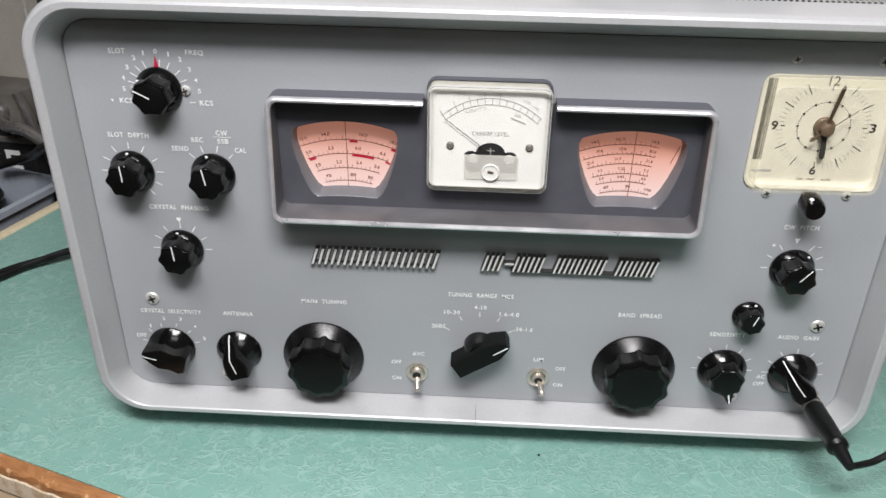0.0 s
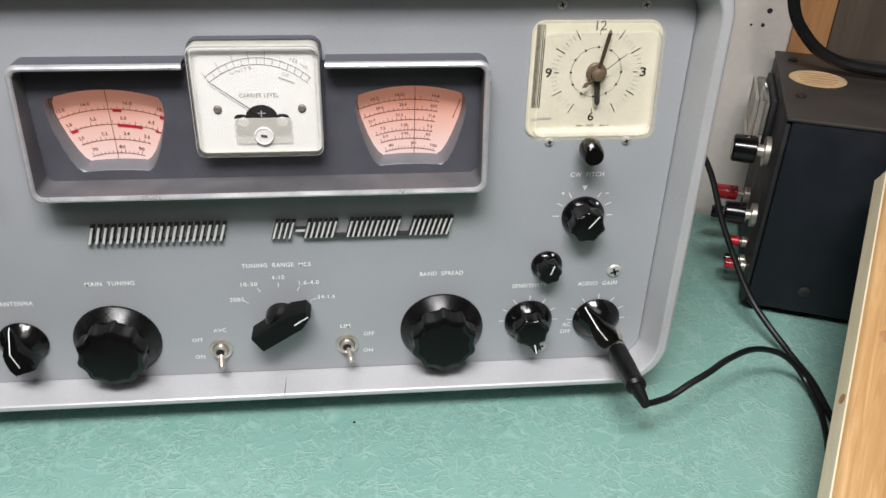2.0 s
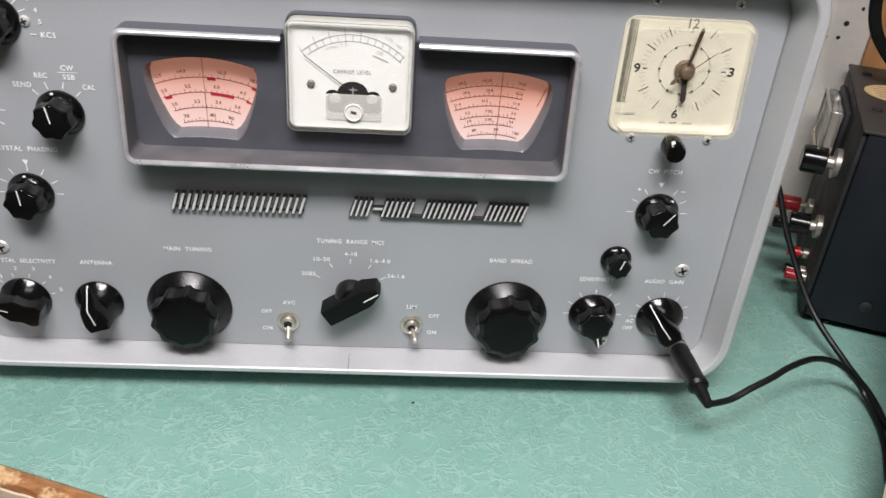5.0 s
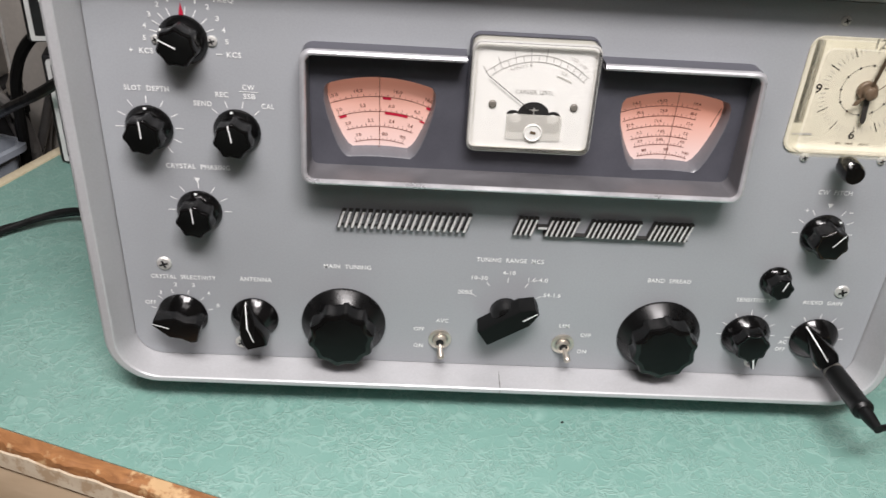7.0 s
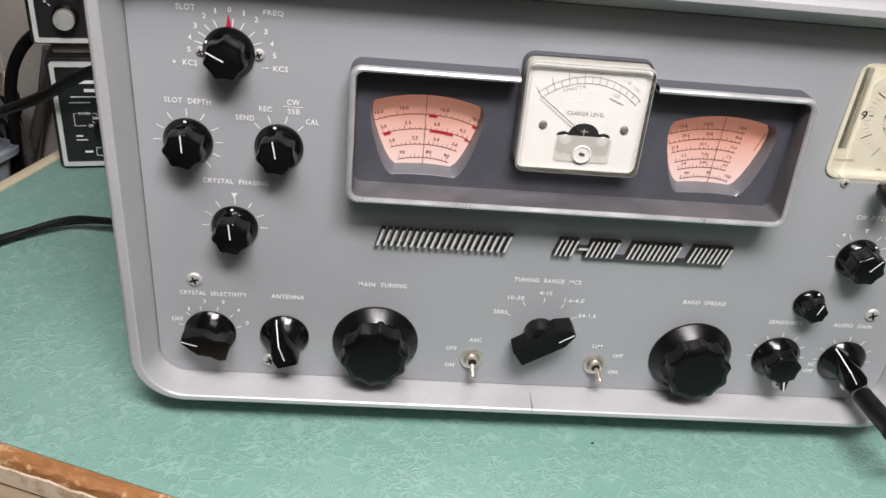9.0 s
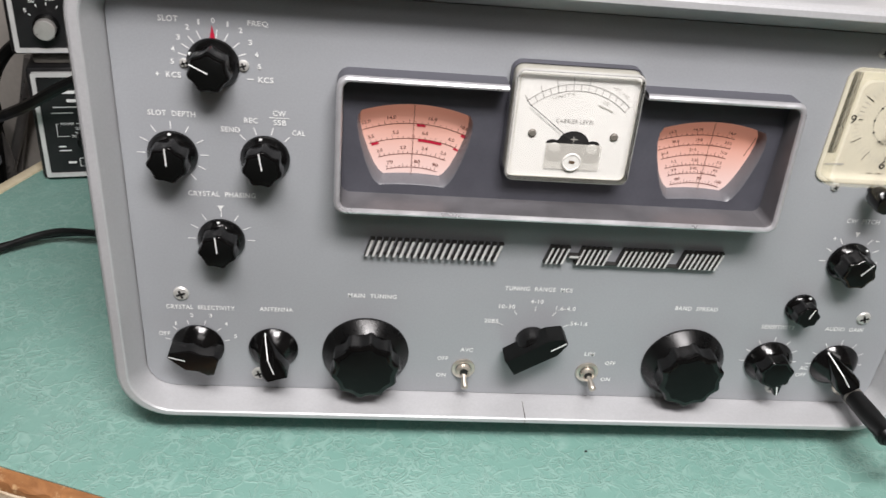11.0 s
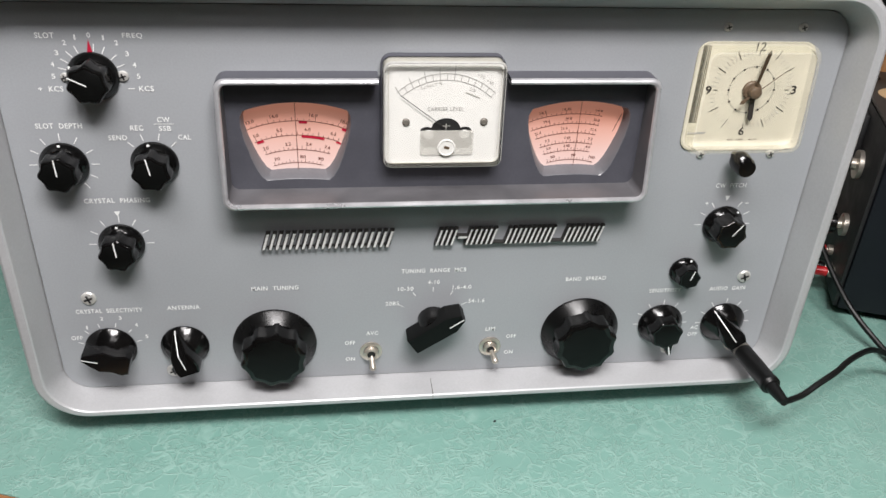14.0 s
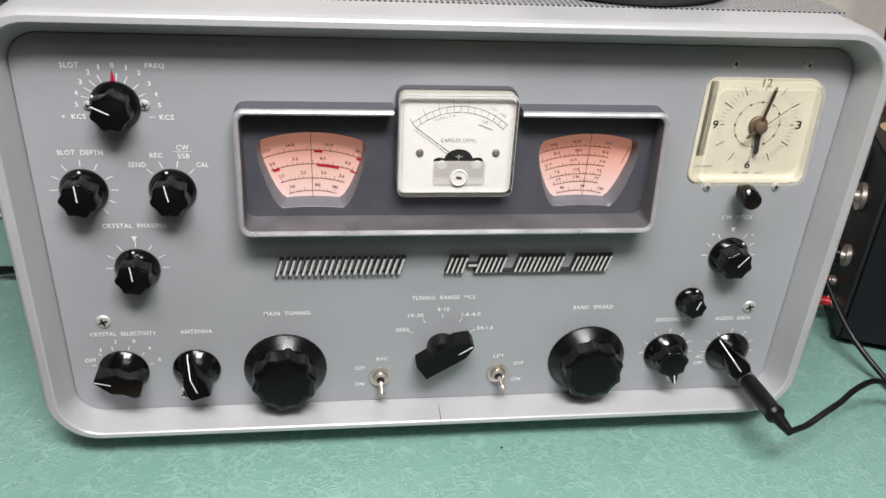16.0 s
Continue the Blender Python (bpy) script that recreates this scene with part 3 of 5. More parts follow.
for s in (-1, 1):
    bm = bmesh.new()
    loft(bm, [xz(fan(s * WX, 0.0850, 22.6, 0.0212, 0.9213, DF), DEEP), xz(fan(s * WX, 0.0848, 22.4, 0.0206, 0.9219, DF), DEEP + 0.0006), xz(fan(s * WX, 0.0858, 21.6, 0.0186, 0.9240, DC), BACK)])
    part("window_bevel", bm, M_BEVEL, escutcheon, "frosted grey bevel round the dial window")
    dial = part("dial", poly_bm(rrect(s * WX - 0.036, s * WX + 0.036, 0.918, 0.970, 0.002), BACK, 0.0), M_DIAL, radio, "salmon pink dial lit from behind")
    yd = BACK - 0.0003
    if s < 0:
        rad = [0.0738, 0.0653, 0.0565, 0.0486]
        words = [("13.0", -19, 0), ("14.0", -9, 0), ("16.0", 7, 0), ("18.0", 20, 0), ("5.0", -19, 1), ("5.5", -8, 1), ("6.0", 5, 1), ("6.5", 17, 1),
                 ("2.0", -17, 2), ("2.2", -5, 2), ("2.4", 6, 2), ("2.6", 16, 2), ("70", -13, 3), ("80", 3, 3), ("90", 14, 3)]
        line, tilt = 0.0, -2.0
    else:
        rad = [0.0768, 0.0710, 0.0651, 0.0590, 0.0540, 0.0481]
        words = [("14.3", -14, 0), ("14.35", -4, 0), ("14.4", 10, 0), ("29.6", -13, 1), ("29.8", -3, 1), ("30.0", 10, 1), ("21.4", -18, 2), ("21.5", -5, 2), ("21.6", 10, 2),
                 ("7.2", -14, 3), ("7.25", -3, 3), ("7.3", 10, 3), ("3.9", -14, 4), ("3.95", -3, 4), ("4.0", 10, 4), ("80", -12, 5), ("90", 2, 5), ("100", 15, 5)]
        line, tilt = 0.002, 2.0
    for k, r in enumerate(rad):
        lim = 23 - 2.2 * k if s < 0 else 22 - k
        hi = lim if s < 0 or k == len(rad) - 1 else 12
        pieces = [strip_bm([(s * WX + r * math.sin(radians(a)), DC + r * math.cos(radians(a))) for a in np.linspace(-lim, hi, 24)], 0.00035, yd)]
        step = 2.5 if s < 0 else 2.1
        for j, a in enumerate(np.arange(-lim + 1, hi, step)):
            q = 0.0022 if j % 4 == 0 else 0.0013
            pieces.append(strip_bm([(s * WX + (r + d) * math.sin(radians(a)), DC + (r + d) * math.cos(radians(a))) for d in (0, q)], 0.00025, yd))
        part("dial_scale", joined(*pieces), M_BROWNINK, dial)
    for text, a, k in words:
        r = rad[k] + (0.0036 if s < 0 else 0.0030)
        h = 0.0019 if s < 0 else 0.0016
        part("dial_number", text_bm(text, s * WX + r * math.sin(radians(a)), DC + r * math.cos(radians(a)), h * 0.72 * len(text.replace(".", "")) + 0.0004, yd, h, -a), M_BROWNINK, dial)
    if s < 0:
        for a0, a1, k, w in ((1.0, 4.6, 0, 0.0014), (20, 22.5, 0, 0.0014), (-20, -16.5, 1, 0.0014), (2.2, 13.5, 1, 0.0014), (19.5, 22, 1, 0.001)):
            part("red_band", strip_bm([(s * WX + (rad[k] - 0.0008) * math.sin(radians(a)), DC + (rad[k] - 0.0008) * math.cos(radians(a))) for a in np.linspace(a0, a1, 8)], w, yd - 0.0001), M_RED, dial)
    else:
        part("dial_number", strip_bm([(WX + 0.0275, 0.957), (WX + 0.0235, 0.946)], 0.0004, yd), M_BROWNINK, dial)
    part("hairline", strip_bm([(s * WX + line + tilt * 0.0003, 0.967), (s * WX + line, 0.922)], 0.0003, yd - 0.001), M_BROWNINK, dial)

# meter
MX, MZ0, MZ1 = 0.0330, 0.9352, 0.9945


def y_m(z):
    return -0.0165 + 0.0035 * (z - MZ0) / (MZ1 - MZ0)


def mrr(d, r, y):
    return xz(rrect(-MX + d, MX - d, MZ0 + d, MZ1 - d, r, 6), y)


bm = bmesh.new()
loft(bm, [mrr(-0.0005, 0.0056, 0.001), mrr(-0.0005, 0.0056, -0.0046), mrr(-0.0003, 0.0054, -0.0050), mrr(0.0, 0.005, -0.0050)])
part("meter_surround", bm, M_ESC, radio, "slate grey arch round the meter")
bm = bmesh.new()
loft(bm, [mrr(0.0, 0.005, 0.001), mrr(0.0, 0.005, lambda z: y_m(z) + 0.002), mrr(0.0004, 0.0046, lambda z: y_m(z) + 0.0006), mrr(0.0009, 0.0042, y_m), mrr(0.0013, 0.0038, y_m), mrr(0.0015, 0.0036, lambda z: y_m(z) + 0.0042)])
meter = part("meter", bm, M_CLEARCASE, radio, "square carrier level meter in a yellowed clear case")
meter.visible_shadow = False
bm = bmesh.new()
loft(bm, [mrr(0.0007, 0.0044, 0.001), mrr(0.0007, 0.0044, lambda z: y_m(z) + 0.0060), mrr(0.0011, 0.0040, lambda z: y_m(z) + 0.0044), mrr(0.0016, 0.0036, lambda z: y_m(z) + 0.0042)])
part("meter_body", bm, M_METERRIM, meter, "pale grey meter body")
bm = bmesh.new()
loft(bm, [mrr(0.0002, 0.0048, lambda z: y_m(z) + 0.0010), mrr(0.0006, 0.0045, lambda z: y_m(z) - 0.0001), mrr(0.0010, 0.0042, lambda z: y_m(z) - 0.0003)])
part("case_edge", bm, M_METERRIM, meter, "worn edge of the clear case")
for d, y in ((0.0027, 0.0012),):
    bm = bmesh.new()
    loft(bm, [mrr(d, 0.0030, lambda z: y_m(z) + y), mrr(d + 0.0004, 0.0028, lambda z: y_m(z) + y)])
    part("case_step", bm, M_CLEARCASE, meter)
MF = lambda z: y_m(z) + 0.0041
part("meter_face", (lambda b: (b.faces.new([b.verts.new(v) for v in mrr(0.0014, 0.0036, MF)]), b)[1])(bmesh.new()), M_METERFACE, meter, "white meter face")


def on_meter(bm, dy=0.0003):
    for v in bm.verts:
        v.co.z += 0.0033
        v.co.y = MF(v.co.z) - dy
    return bm


AC = 0.9355
arc = lambda r, a0, a1, n=28: [(0.001 + 0.89 * r * math.sin(radians(a)), AC + r * math.cos(radians(a))) for a in np.linspace(a0, a1, n)]
pieces = [strip_bm(arc(0.0480, -38, 39), 0.00025, 0), strip_bm(arc(0.0446, -36, 39), 0.00025, 0)]
for j, a in enumerate(np.linspace(-37, 38, 15)):
    pieces.append(strip_bm([(0.001 + 0.89 * r * math.sin(radians(a)), AC + r * math.cos(radians(a))) for r in (0.0446, 0.0512 if j % 2 == 0 and j < 10 else 0.0480)], 0.00025, 0))
part("meter_scale", on_meter(joined(*pieces)), M_GREYINK, meter)
for text, x, z, w, h, a in (("CARRIER LEVEL", 0.001, 0.9642, 0.0196, 0.0021, 0), ("UNITS", -0.007, 0.9772, 0.0112, 0.0016, 14), ("+20", 0.0195, 0.9822, 0.0042, 0.0017, -22), ("+40", 0.0245, 0.9790, 0.0042, 0.0017, -32),
                            ("DB", 0.0152, 0.9748, 0.0030, 0.0017, -18)):
    part("meter_word", on_meter(text_bm(text, x, z, w, 0, h, a, 1.15, 0.0)), M_FADED if x != 0.001 else M_GREYINK, meter)
part("meter_word", on_meter(strip_bm([(0.0115, 0.9733), (0.0195, 0.9702)], 0.0007, 0)), M_METERGREY, meter)
part("meter_bobbin", on_meter(poly_bm([(0.0015 + 0.0082 * math.cos(radians(a)), 0.9523 + 0.0068 * math.sin(radians(a))) for a in range(0, 181, 12)], 0), 0.0004), M_DARK, meter)
for k in (-1, 1):
    part("meter_bobbin", on_meter(poly_bm([(0.0015 + k * 0.0105 + 0.0036 * math.cos(radians(a)), 0.9520 + 0.0022 * math.sin(radians(a))) for a in range(0, 181, 15)], 0), 0.0003), M_DARK, meter)
    part("meter_screw", moved(turned([(0.0021, 0.0), (0.0021, -0.0008), (0.0014, -0.0013)], 16), pose(0.001 + k * 0.0213, MF(0.9603), 0.9603)), M_GREYBOX, meter)
part("meter_cover", on_meter(poly_bm(rrect(-0.0125, 0.0168, 0.9386, 0.9525, 0.0014), 0), 0.0012), M_FROST, meter, "frosted window over the movement")
for k in (-1, 1):
    part("coil_end", on_meter(poly_bm([(0.0020 + k * 0.0098 + 0.0030 * math.cos(a), 0.9500 + 0.0026 * math.sin(a)) for a in np.linspace(0, 2 * math.pi, 16, endpoint=False)], 0), 0.0005), M_METERFACE, meter)
part("coil_block", on_meter(poly_bm(rrect(-0.0118, 0.0160, 0.9425, 0.9520, 0.002), 0), 0.0004), M_GREYINK, meter)
part("armature", on_meter(joined(strip_bm([(0.0015, 0.9525), (0.0015, 0.9562)], 0.0006, 0), strip_bm([(-0.0008, 0.9548), (0.0038, 0.9548)], 0.0005, 0)), 0.0007), M_STEEL, meter)
part("zero_screw", moved(turned([(0.0050, 0.0), (0.0050, -0.0006), (0.0044, -0.0009), (0.0040, -0.0004), (0.0012, -0.0004)], 28), pose(0.0020, MF(0.946) - 0.0012, 0.9460)), M_METERFACE, meter, "pale plastic zero screw")
part("zero_slot", moved(poly_bm(rrect(-0.0016, 0.0016, -0.0006, 0.0009, 0.0004, 3), 0), pose(0.0020, MF(0.946) - 0.0019, 0.9460, 0, 12, 0)), M_HUB, meter)
part("needle", on_meter(strip_bm([(0.0015, 0.9536), (-0.0235, 0.9722)], 0.0004, 0), 0.0018), M_BLACKINK, meter, "thin black needle")
glass_ob = part("meter_glass", (lambda b: (b.faces.new([b.verts.new(v) for v in mrr(0.0012, 0.0038, lambda z: y_m(z) + 0.0002)]), b)[1])(bmesh.new()), M_GLASS, meter, "clear meter lens")
glass_ob.visible_shadow = False

# clock: a printed face behind a deep clear cover with rounded shoulders
CX, CZ = 0.1785, 0.9702


def crr(d, r, y, drop=0.0):
    pts = rrect(0.1418 + d, 0.2140 - d, 0.9372 + d, 1.0022 - d - drop, r, 7)
    return xz([(a - 0.0026 * max(0.0, (b - 0.9372) / 0.0650) * (a > 0.178), b) for a, b in pts], y)


bm = bmesh.new()
loft(bm, [crr(0.0, 0.0070, -0.0003), crr(0.0002, 0.0070, -0.0050), crr(0.0006, 0.0068, -0.0082), crr(0.0014, 0.0064, -0.0098), crr(0.0026, 0.0058, -0.0108), crr(0.0040, 0.0050, -0.0112)])
clock = part("clock", bm, M_HAZE, radio, "square clock with an ivory face in a yellowed clear case")
clock.visible_shadow = False
bm = bmesh.new()
loft(bm, [crr(0.0022, 0.0058, -0.0012), crr(0.0026, 0.0056, -0.0080), crr(0.0036, 0.0050, -0.0096)])
wall_in = part("case_wall", bm, M_CLEARCASE, clock, "inner side of the clear case")
wall_in.visible_shadow = False
YF = -0.0009
part("clock_face", (lambda b: (b.faces.new([b.verts.new(v) for v in crr(0.0004, 0.0066, YF)]), b)[1])(bmesh.new()), M_FACE, clock, "ivory clock face with black figures")
bm = bmesh.new()
loft(bm, [crr(0.0002, 0.0070, -0.0002), crr(0.0002, 0.0070, -0.0012), crr(0.0012, 0.0062, -0.0012)])
part("clock_body", bm, M_CREAM, clock, "aged ivory plastic body")
HX, HZ = 0.1782, 0.9742
pieces, faint = [], []
for i in range(60):
    a = radians(6 * i)
    big = i % 5 == 0
    if big and i in (0, 15, 30, 45):
        r0, r1 = 0.0203, 0.0228
    else:
        r0, r1 = (0.0205, 0.0262) if big else (0.0212, 0.0246)
    (pieces if big else faint).append(strip_bm([(HX + r * math.sin(a), HZ + r * math.cos(a)) for r in (r0, r1)], 0.00040 if big else 0.00022, YF - 0.0003))
    d = 0.00066 if big else 0.00028
    pieces.append(poly_bm([(HX + 0.0137 * math.sin(a) + d * math.cos(q), HZ + 0.0137 * math.cos(a) + d * math.sin(q)) for q in np.linspace(0, 2 * math.pi, 8, endpoint=False)], YF - 0.0003))
part("hour_marks", joined(*pieces), M_BLACKINK, clock)
part("minute_marks", joined(*faint), M_FADED, clock)
for text, a, w, r in (("3", 90, 0.0033, 0.0258), ("6", 180, 0.0034, 0.0252), ("9", 270, 0.0034, 0.0258), ("12", 0, 0.0056, 0.0252)):
    part("figure", text_bm(text, HX + r * math.sin(radians(a)), HZ + r * math.cos(radians(a)), w, YF - 0.0003, 0.0050), M_BLACKINK, clock)
for text, x in (("ON", -0.0060), ("OFF", 0.0), ("AUTO", 0.0082)):
    part("clock_word", text_bm(text, HX + x, 0.9436, 0.0011 * len(text) + 0.001, YF - 0.0003, 0.0011), M_HUB, clock)
part("maker_bar", strip_bm([(0.1452, 0.9478), (0.1560, 0.9482)], 0.0011, YF - 0.0003), M_METERGREY, clock)
for x, w, mat in ((0.1454, 0.0020, M_SLIT), (0.1468, 0.0005, M_BLACKINK), (0.1478, 0.0007, M_SLIT), (0.1488, 0.0005, M_HAND)):
    part("slit", strip_bm([(x, 1.0000), (x, 0.9545)], w, YF - 0.0003), mat, clock)
part("hub", moved(turned([(0.0054, 0.0), (0.0054, -0.0022), (0.0050, -0.0026), (0.0034, -0.0028), (0.0033, -0.0066), (0.0024, -0.0072)], 28), pose(HX, YF, HZ)), M_HUB, clock)


def hand(a, r0, r1, w0, w1, y, name, material):
    s, c = math.sin(radians(a)), math.cos(radians(a))
    pts = [(HX + r * s + q * c, HZ + r * c - q * s) for r, q in ((r0, -w0), (r1 - 0.002, -w1), (r1, 0), (r1 - 0.002, w1), (r0, w0))]
    part(name, poly_bm(pts, y, 0.0003), material, clock)


hand(174, -0.003, 0.0182, 0.0015, 0.0015, YF - 0.0030, "hour_hand", M_BLACKINK)
hand(10.5, -0.003, 0.0246, 0.0008, 0.0011, YF - 0.0036, "minute_hand", M_HAND)
hand(50, -0.006, 0.0190, 0.00022, 0.00014, YF - 0.0058, "second_hand", M_HUB)
hand(230, 0.0035, 0.0105, 0.0004, 0.0013, YF - 0.0056, "second_hand_tail", M_HUB)
g2 = part("clock_glass", (lambda b: (b.faces.new([b.verts.new(v) for v in crr(0.0040, 0.0050, -0.0112)]), b)[1])(bmesh.new()), M_GLASS, clock, "clear clock lens")
g2.visible_shadow = False


# screws
def screw(x, z, r=0.0027, y=0.0):
    s = part("screw", moved(turned([(r, 0.0), (r, -0.0004), (r * 0.85, -0.0011), (r * 0.4, -0.0014)], 20), pose(x, y, z)), M_STEEL, radio)
    for a in (20, 110):
        c, q = math.cos(radians(a)), math.sin(radians(a))
        part("slot", strip_bm([(x - r * 0.6 * c, z - r * 0.6 * q), (x + r * 0.6 * c, z + r * 0.6 * q)], r * 0.28, y - 0.0017), M_DARK, s)


for x, z in ((0.1565, 1.010), (0.2005, 1.010), (0.1565, 0.934), (0.2005, 0.934)):
    screw(x, z, 0.0026)
for x, z in ((-0.2053, 0.846), (0.2053, 0.846), (-0.163, 0.7895), (0.163, 0.7895)):
    screw(x, z, 0.0045)
screw(-0.1940, 0.9818, 0.0023)
screw(-0.1655, 0.9822, 0.0029)


# knobs
def knob(name, x, z, r, turn, body_r, tall, lobes=7, label="", dot=True, line=True, flute=0.12):
    """A skirted fluted knob; turn is where its mark points, clockwise from the top."""
    e = r * 0.985
    sk = turned([(r, -0.0004), (r, -0.0013), (e, -0.0019), (body_r * 0.95, -0.0019 - 1.05 * (e - body_r * 0.95)), (body_r * 0.8, -0.0022 - 1.05 * (e - body_r * 0.95))], 64, False, True)
    k = part(name, moved(sk, pose(x, 0, z)), M_SKIRT if r > 0.02 else M_BAKE, radio, label or "glossy black fluted knob")
    body = turned([(body_r * 1.0, -0.0030, 1), (body_r * 0.985, -tall + 0.0016, 1), (body_r * 0.95, -tall + 0.0005, 1), (body_r * 0.90, -tall, 1)], lobes * 12, False, True, lobes=lobes, depth=flute)
    bm = moved(body, pose(x, 0, z, 0, turn, 0))
    part("grip", bm, M_BAKE, k, angle=30)
    face = turned([(body_r * 0.80, -tall - 0.0002, 1), (body_r * 0.78, -tall - 0.0003, 1)], lobes * 6, False, True, lobes=lobes, depth=flute)
    part("face", moved(face, pose(x, 0, z, 0, turn, 0)), M_BAKEF, k)
    s, c = math.sin(radians(turn)), math.cos(radians(turn))
    if dot:
        m = moved(turned([(0.0009, 0.0), (0.0007, -0.0003)], 12), pose(x + s * r * 0.90, -0.0030, z + c * r * 0.90))
        part("dot", m, M_WHITE, k)
    if line:
        part("pointer_line", strip_bm([(x + s * q, z + c * q) for q in (0.0, body_r * 0.90)], 0.0007, -tall - 0.0006), M_WHITE, k)
    return k


def ticks(x, z, r0, r1, angles, w=0.00055):
    for a in angles:
        mark(strip_bm([(x + r * math.sin(radians(a)), z + r * math.cos(radians(a))) for r in (r0, r1)], w, Y_INK), "tick_mark")


def triangle(x, z, s=0.0017, material=M_WHITE):
    mark(poly_bm([(x - s, z + s), (x + s, z + s), (x, z - s)], Y_INK), "index_mark", material)


KN = 0.0128
knob("knob", -0.1800, 0.9822, KN, -63, 0.0106, 0.0152)
knob("knob", -0.2030, 0.9330, KN, -2, 0.0106, 0.0152)
knob("knob", -0.1560, 0.9330, KN, -9, 0.0106, 0.0152)
knob("knob", -0.1808, 0.8830, KN, -4, 0.0106, 0.0152)
knob("knob", 0.1810, 0.8860, KN, 37, 0.0105, 0.0152)
knob("knob", 0.1622, 0.8525, 0.0095, 18, 0.0076, 0.0120)
knob("tuning_knob", -0.0992, 0.8075, 0.0260, 8, 0.0207, 0.0190, 10, "large black fluted tuning knob", False, False, 0.085)
knob("tuning_knob", 0.0988, 0.8075, 0.0260, 0, 0.0207, 0.0190, 10, "large black fluted tuning knob", False, False, 0.085)


def bar_knob(x, z, r, turn, tall, wide, out, label, name="pointer_knob", short=False):
    """A skirted knob with a ridge across it, whose white line runs from the rim over the ridge."""
    sk = turned([(r, -0.0004), (r, -0.0014), (r * 0.97, -0.0020), (r * 0.55, -0.0087), (r * 0.50, -0.0090)], 56, False, True)
    k = part(name, moved(sk, pose(x, 0, z)), M_BAKE, radio, label)
    prof = [(-out, wide * 0.95), (-out * 0.6, wide * 1.15), (0, wide * 1.0), (r * 0.3, wide * 0.8), (r * 0.6, wide * 0.55), (r * 0.9, wide * 0.22)]
    if short:
        prof = [(-out, wide * 0.80), (-out * 0.75, wide * 1.05), (-out * 0.3, wide * 0.88), (r * 0.2, wide * 1.05), (r * 0.55, wide * 0.70), (r * 0.97, wide * 0.22)]
    outline = [(w, h) for h, w in prof] + [(-w, h) for h, w in reversed(prof)]
    top = [(a * 0.86, b * 0.97) for a, b in outline]
    bm = bmesh.new()
    loft(bm, [xz(outline, -0.003), xz(outline, -tall + 0.0018), xz([(a * 0.96, b * 0.99) for a, b in outline], -tall + 0.0005), xz(top, -tall)], False, True)
    for v in bm.verts:
        if v.co.z > 0.3 * r and not short:
            f = (v.co.z - 0.3 * r) / (0.62 * r)
            v.co.y = min(-0.002, v.co.y * (1 - 0.72 * f))
    part("ridge", moved(bm, pose(x, 0, z, 0, turn, 0)), M_BAKE, k, angle=28)
    pts = [Vector((0, -0.0031, r * 0.97)), Vector((0, -0.0040, r * 0.91))]
    pts += [Vector((0, -tall * (1 - 0.72 * max(0, q - 0.3) / 0.62) - 0.0002, r * q)) for q in (0.90, 0.6, 0.3, -0.42)]
    if short:
        pts = [Vector((0, -tall - 0.0002, r * q)) for q in (0.93, 0.30)]
    bm = bmesh.new()
    rows = [[bm.verts.new(p + Vector((d, -0.0006, 0))) for d in (-0.00036, 0.00036)] for p in pts]
    for a, b in zip(rows, rows[1:]):
        bm.faces.new((a[0], a[1], b[1], b[0]))
    part("pointer_line", moved(bm, pose(x, 0, z, 0, turn, 0)), M_WHITE, k)
    return k


bar_knob(-0.1980, 0.8090, 0.0152, -74, 0.0160, 0.0075, 0.0135, "black selector knob with a white pointer line", short=True)
bar_knob(-0.1540, 0.8090, 0.0146, -18, 0.0170, 0.0068, 0.0115, "black selector knob with a white pointer line")
bar_knob(0.1980, 0.8100, 0.0152, -38, 0.0165, 0.0066, 0.0115, "black volume knob with a white pointer line")

# sensitivity knob: round skirt, fluted grip with a beak that points down
k = knob("pointer_knob", 0.1540, 0.8108, 0.0152, 166, 0.0112, 0.0150, 7, "black fluted knob with a beak", False, False)
beak = [(-0.0048, 0.006), (0.0048, 0.006), (0.0012, 0.0162), (-0.0012, 0.0162)]
bm = bmesh.new()
loft(bm, [xz(beak, -0.004), xz(beak, -0.0138), xz([(a * 0.8, b * 0.97) for a, b in beak], -0.0152)], True, True)
part("beak", moved(bm, pose(0.1540, 0, 0.8108, 0, 166, 0)), M_BAKE, k)
part("pointer_line", moved(strip_bm([(0, 0.0085), (0, 0.0155)], 0.0009, -0.0157), pose(0.1540, 0, 0.8108, 0, 166, 0)), M_WHITE, k)

# band switch: a long bar over a domed boss
bx, bz, bturn = 0.0005, 0.8215, 56
k = part("band_switch_knob", moved(turned([(0.0098, -0.0004), (0.0098, -0.004), (0.0092, -0.009), (0.007, -0.013), (0.003, -0.0148)], 32, False, True), pose(bx, 0, bz)), M_BAKE, radio, "black bar knob with a white tip line")
outline = [(-0.0058, -0.0172), (0.0058, -0.0172), (0.0064, 0.0120), (0.0024, 0.0206), (-0.0024, 0.0206), (-0.0064, 0.0120)]
bm = bmesh.new()
loft(bm, [xz(outline, -0.0035), xz(outline, -0.0160), xz([(a * 0.92, b * 0.98) for a, b in outline], -0.0174)], True, True)
part("bar", moved(bm, pose(bx, 0, bz, 0, bturn, 0)), M_BAKEF, k, angle=25)
part("pointer_line", moved(strip_bm([(0.0006, 0.0100), (0.0006, 0.0203)], 0.0008, -0.0179), pose(bx, 0, bz, 0, bturn, 0)), M_WHITE, k)

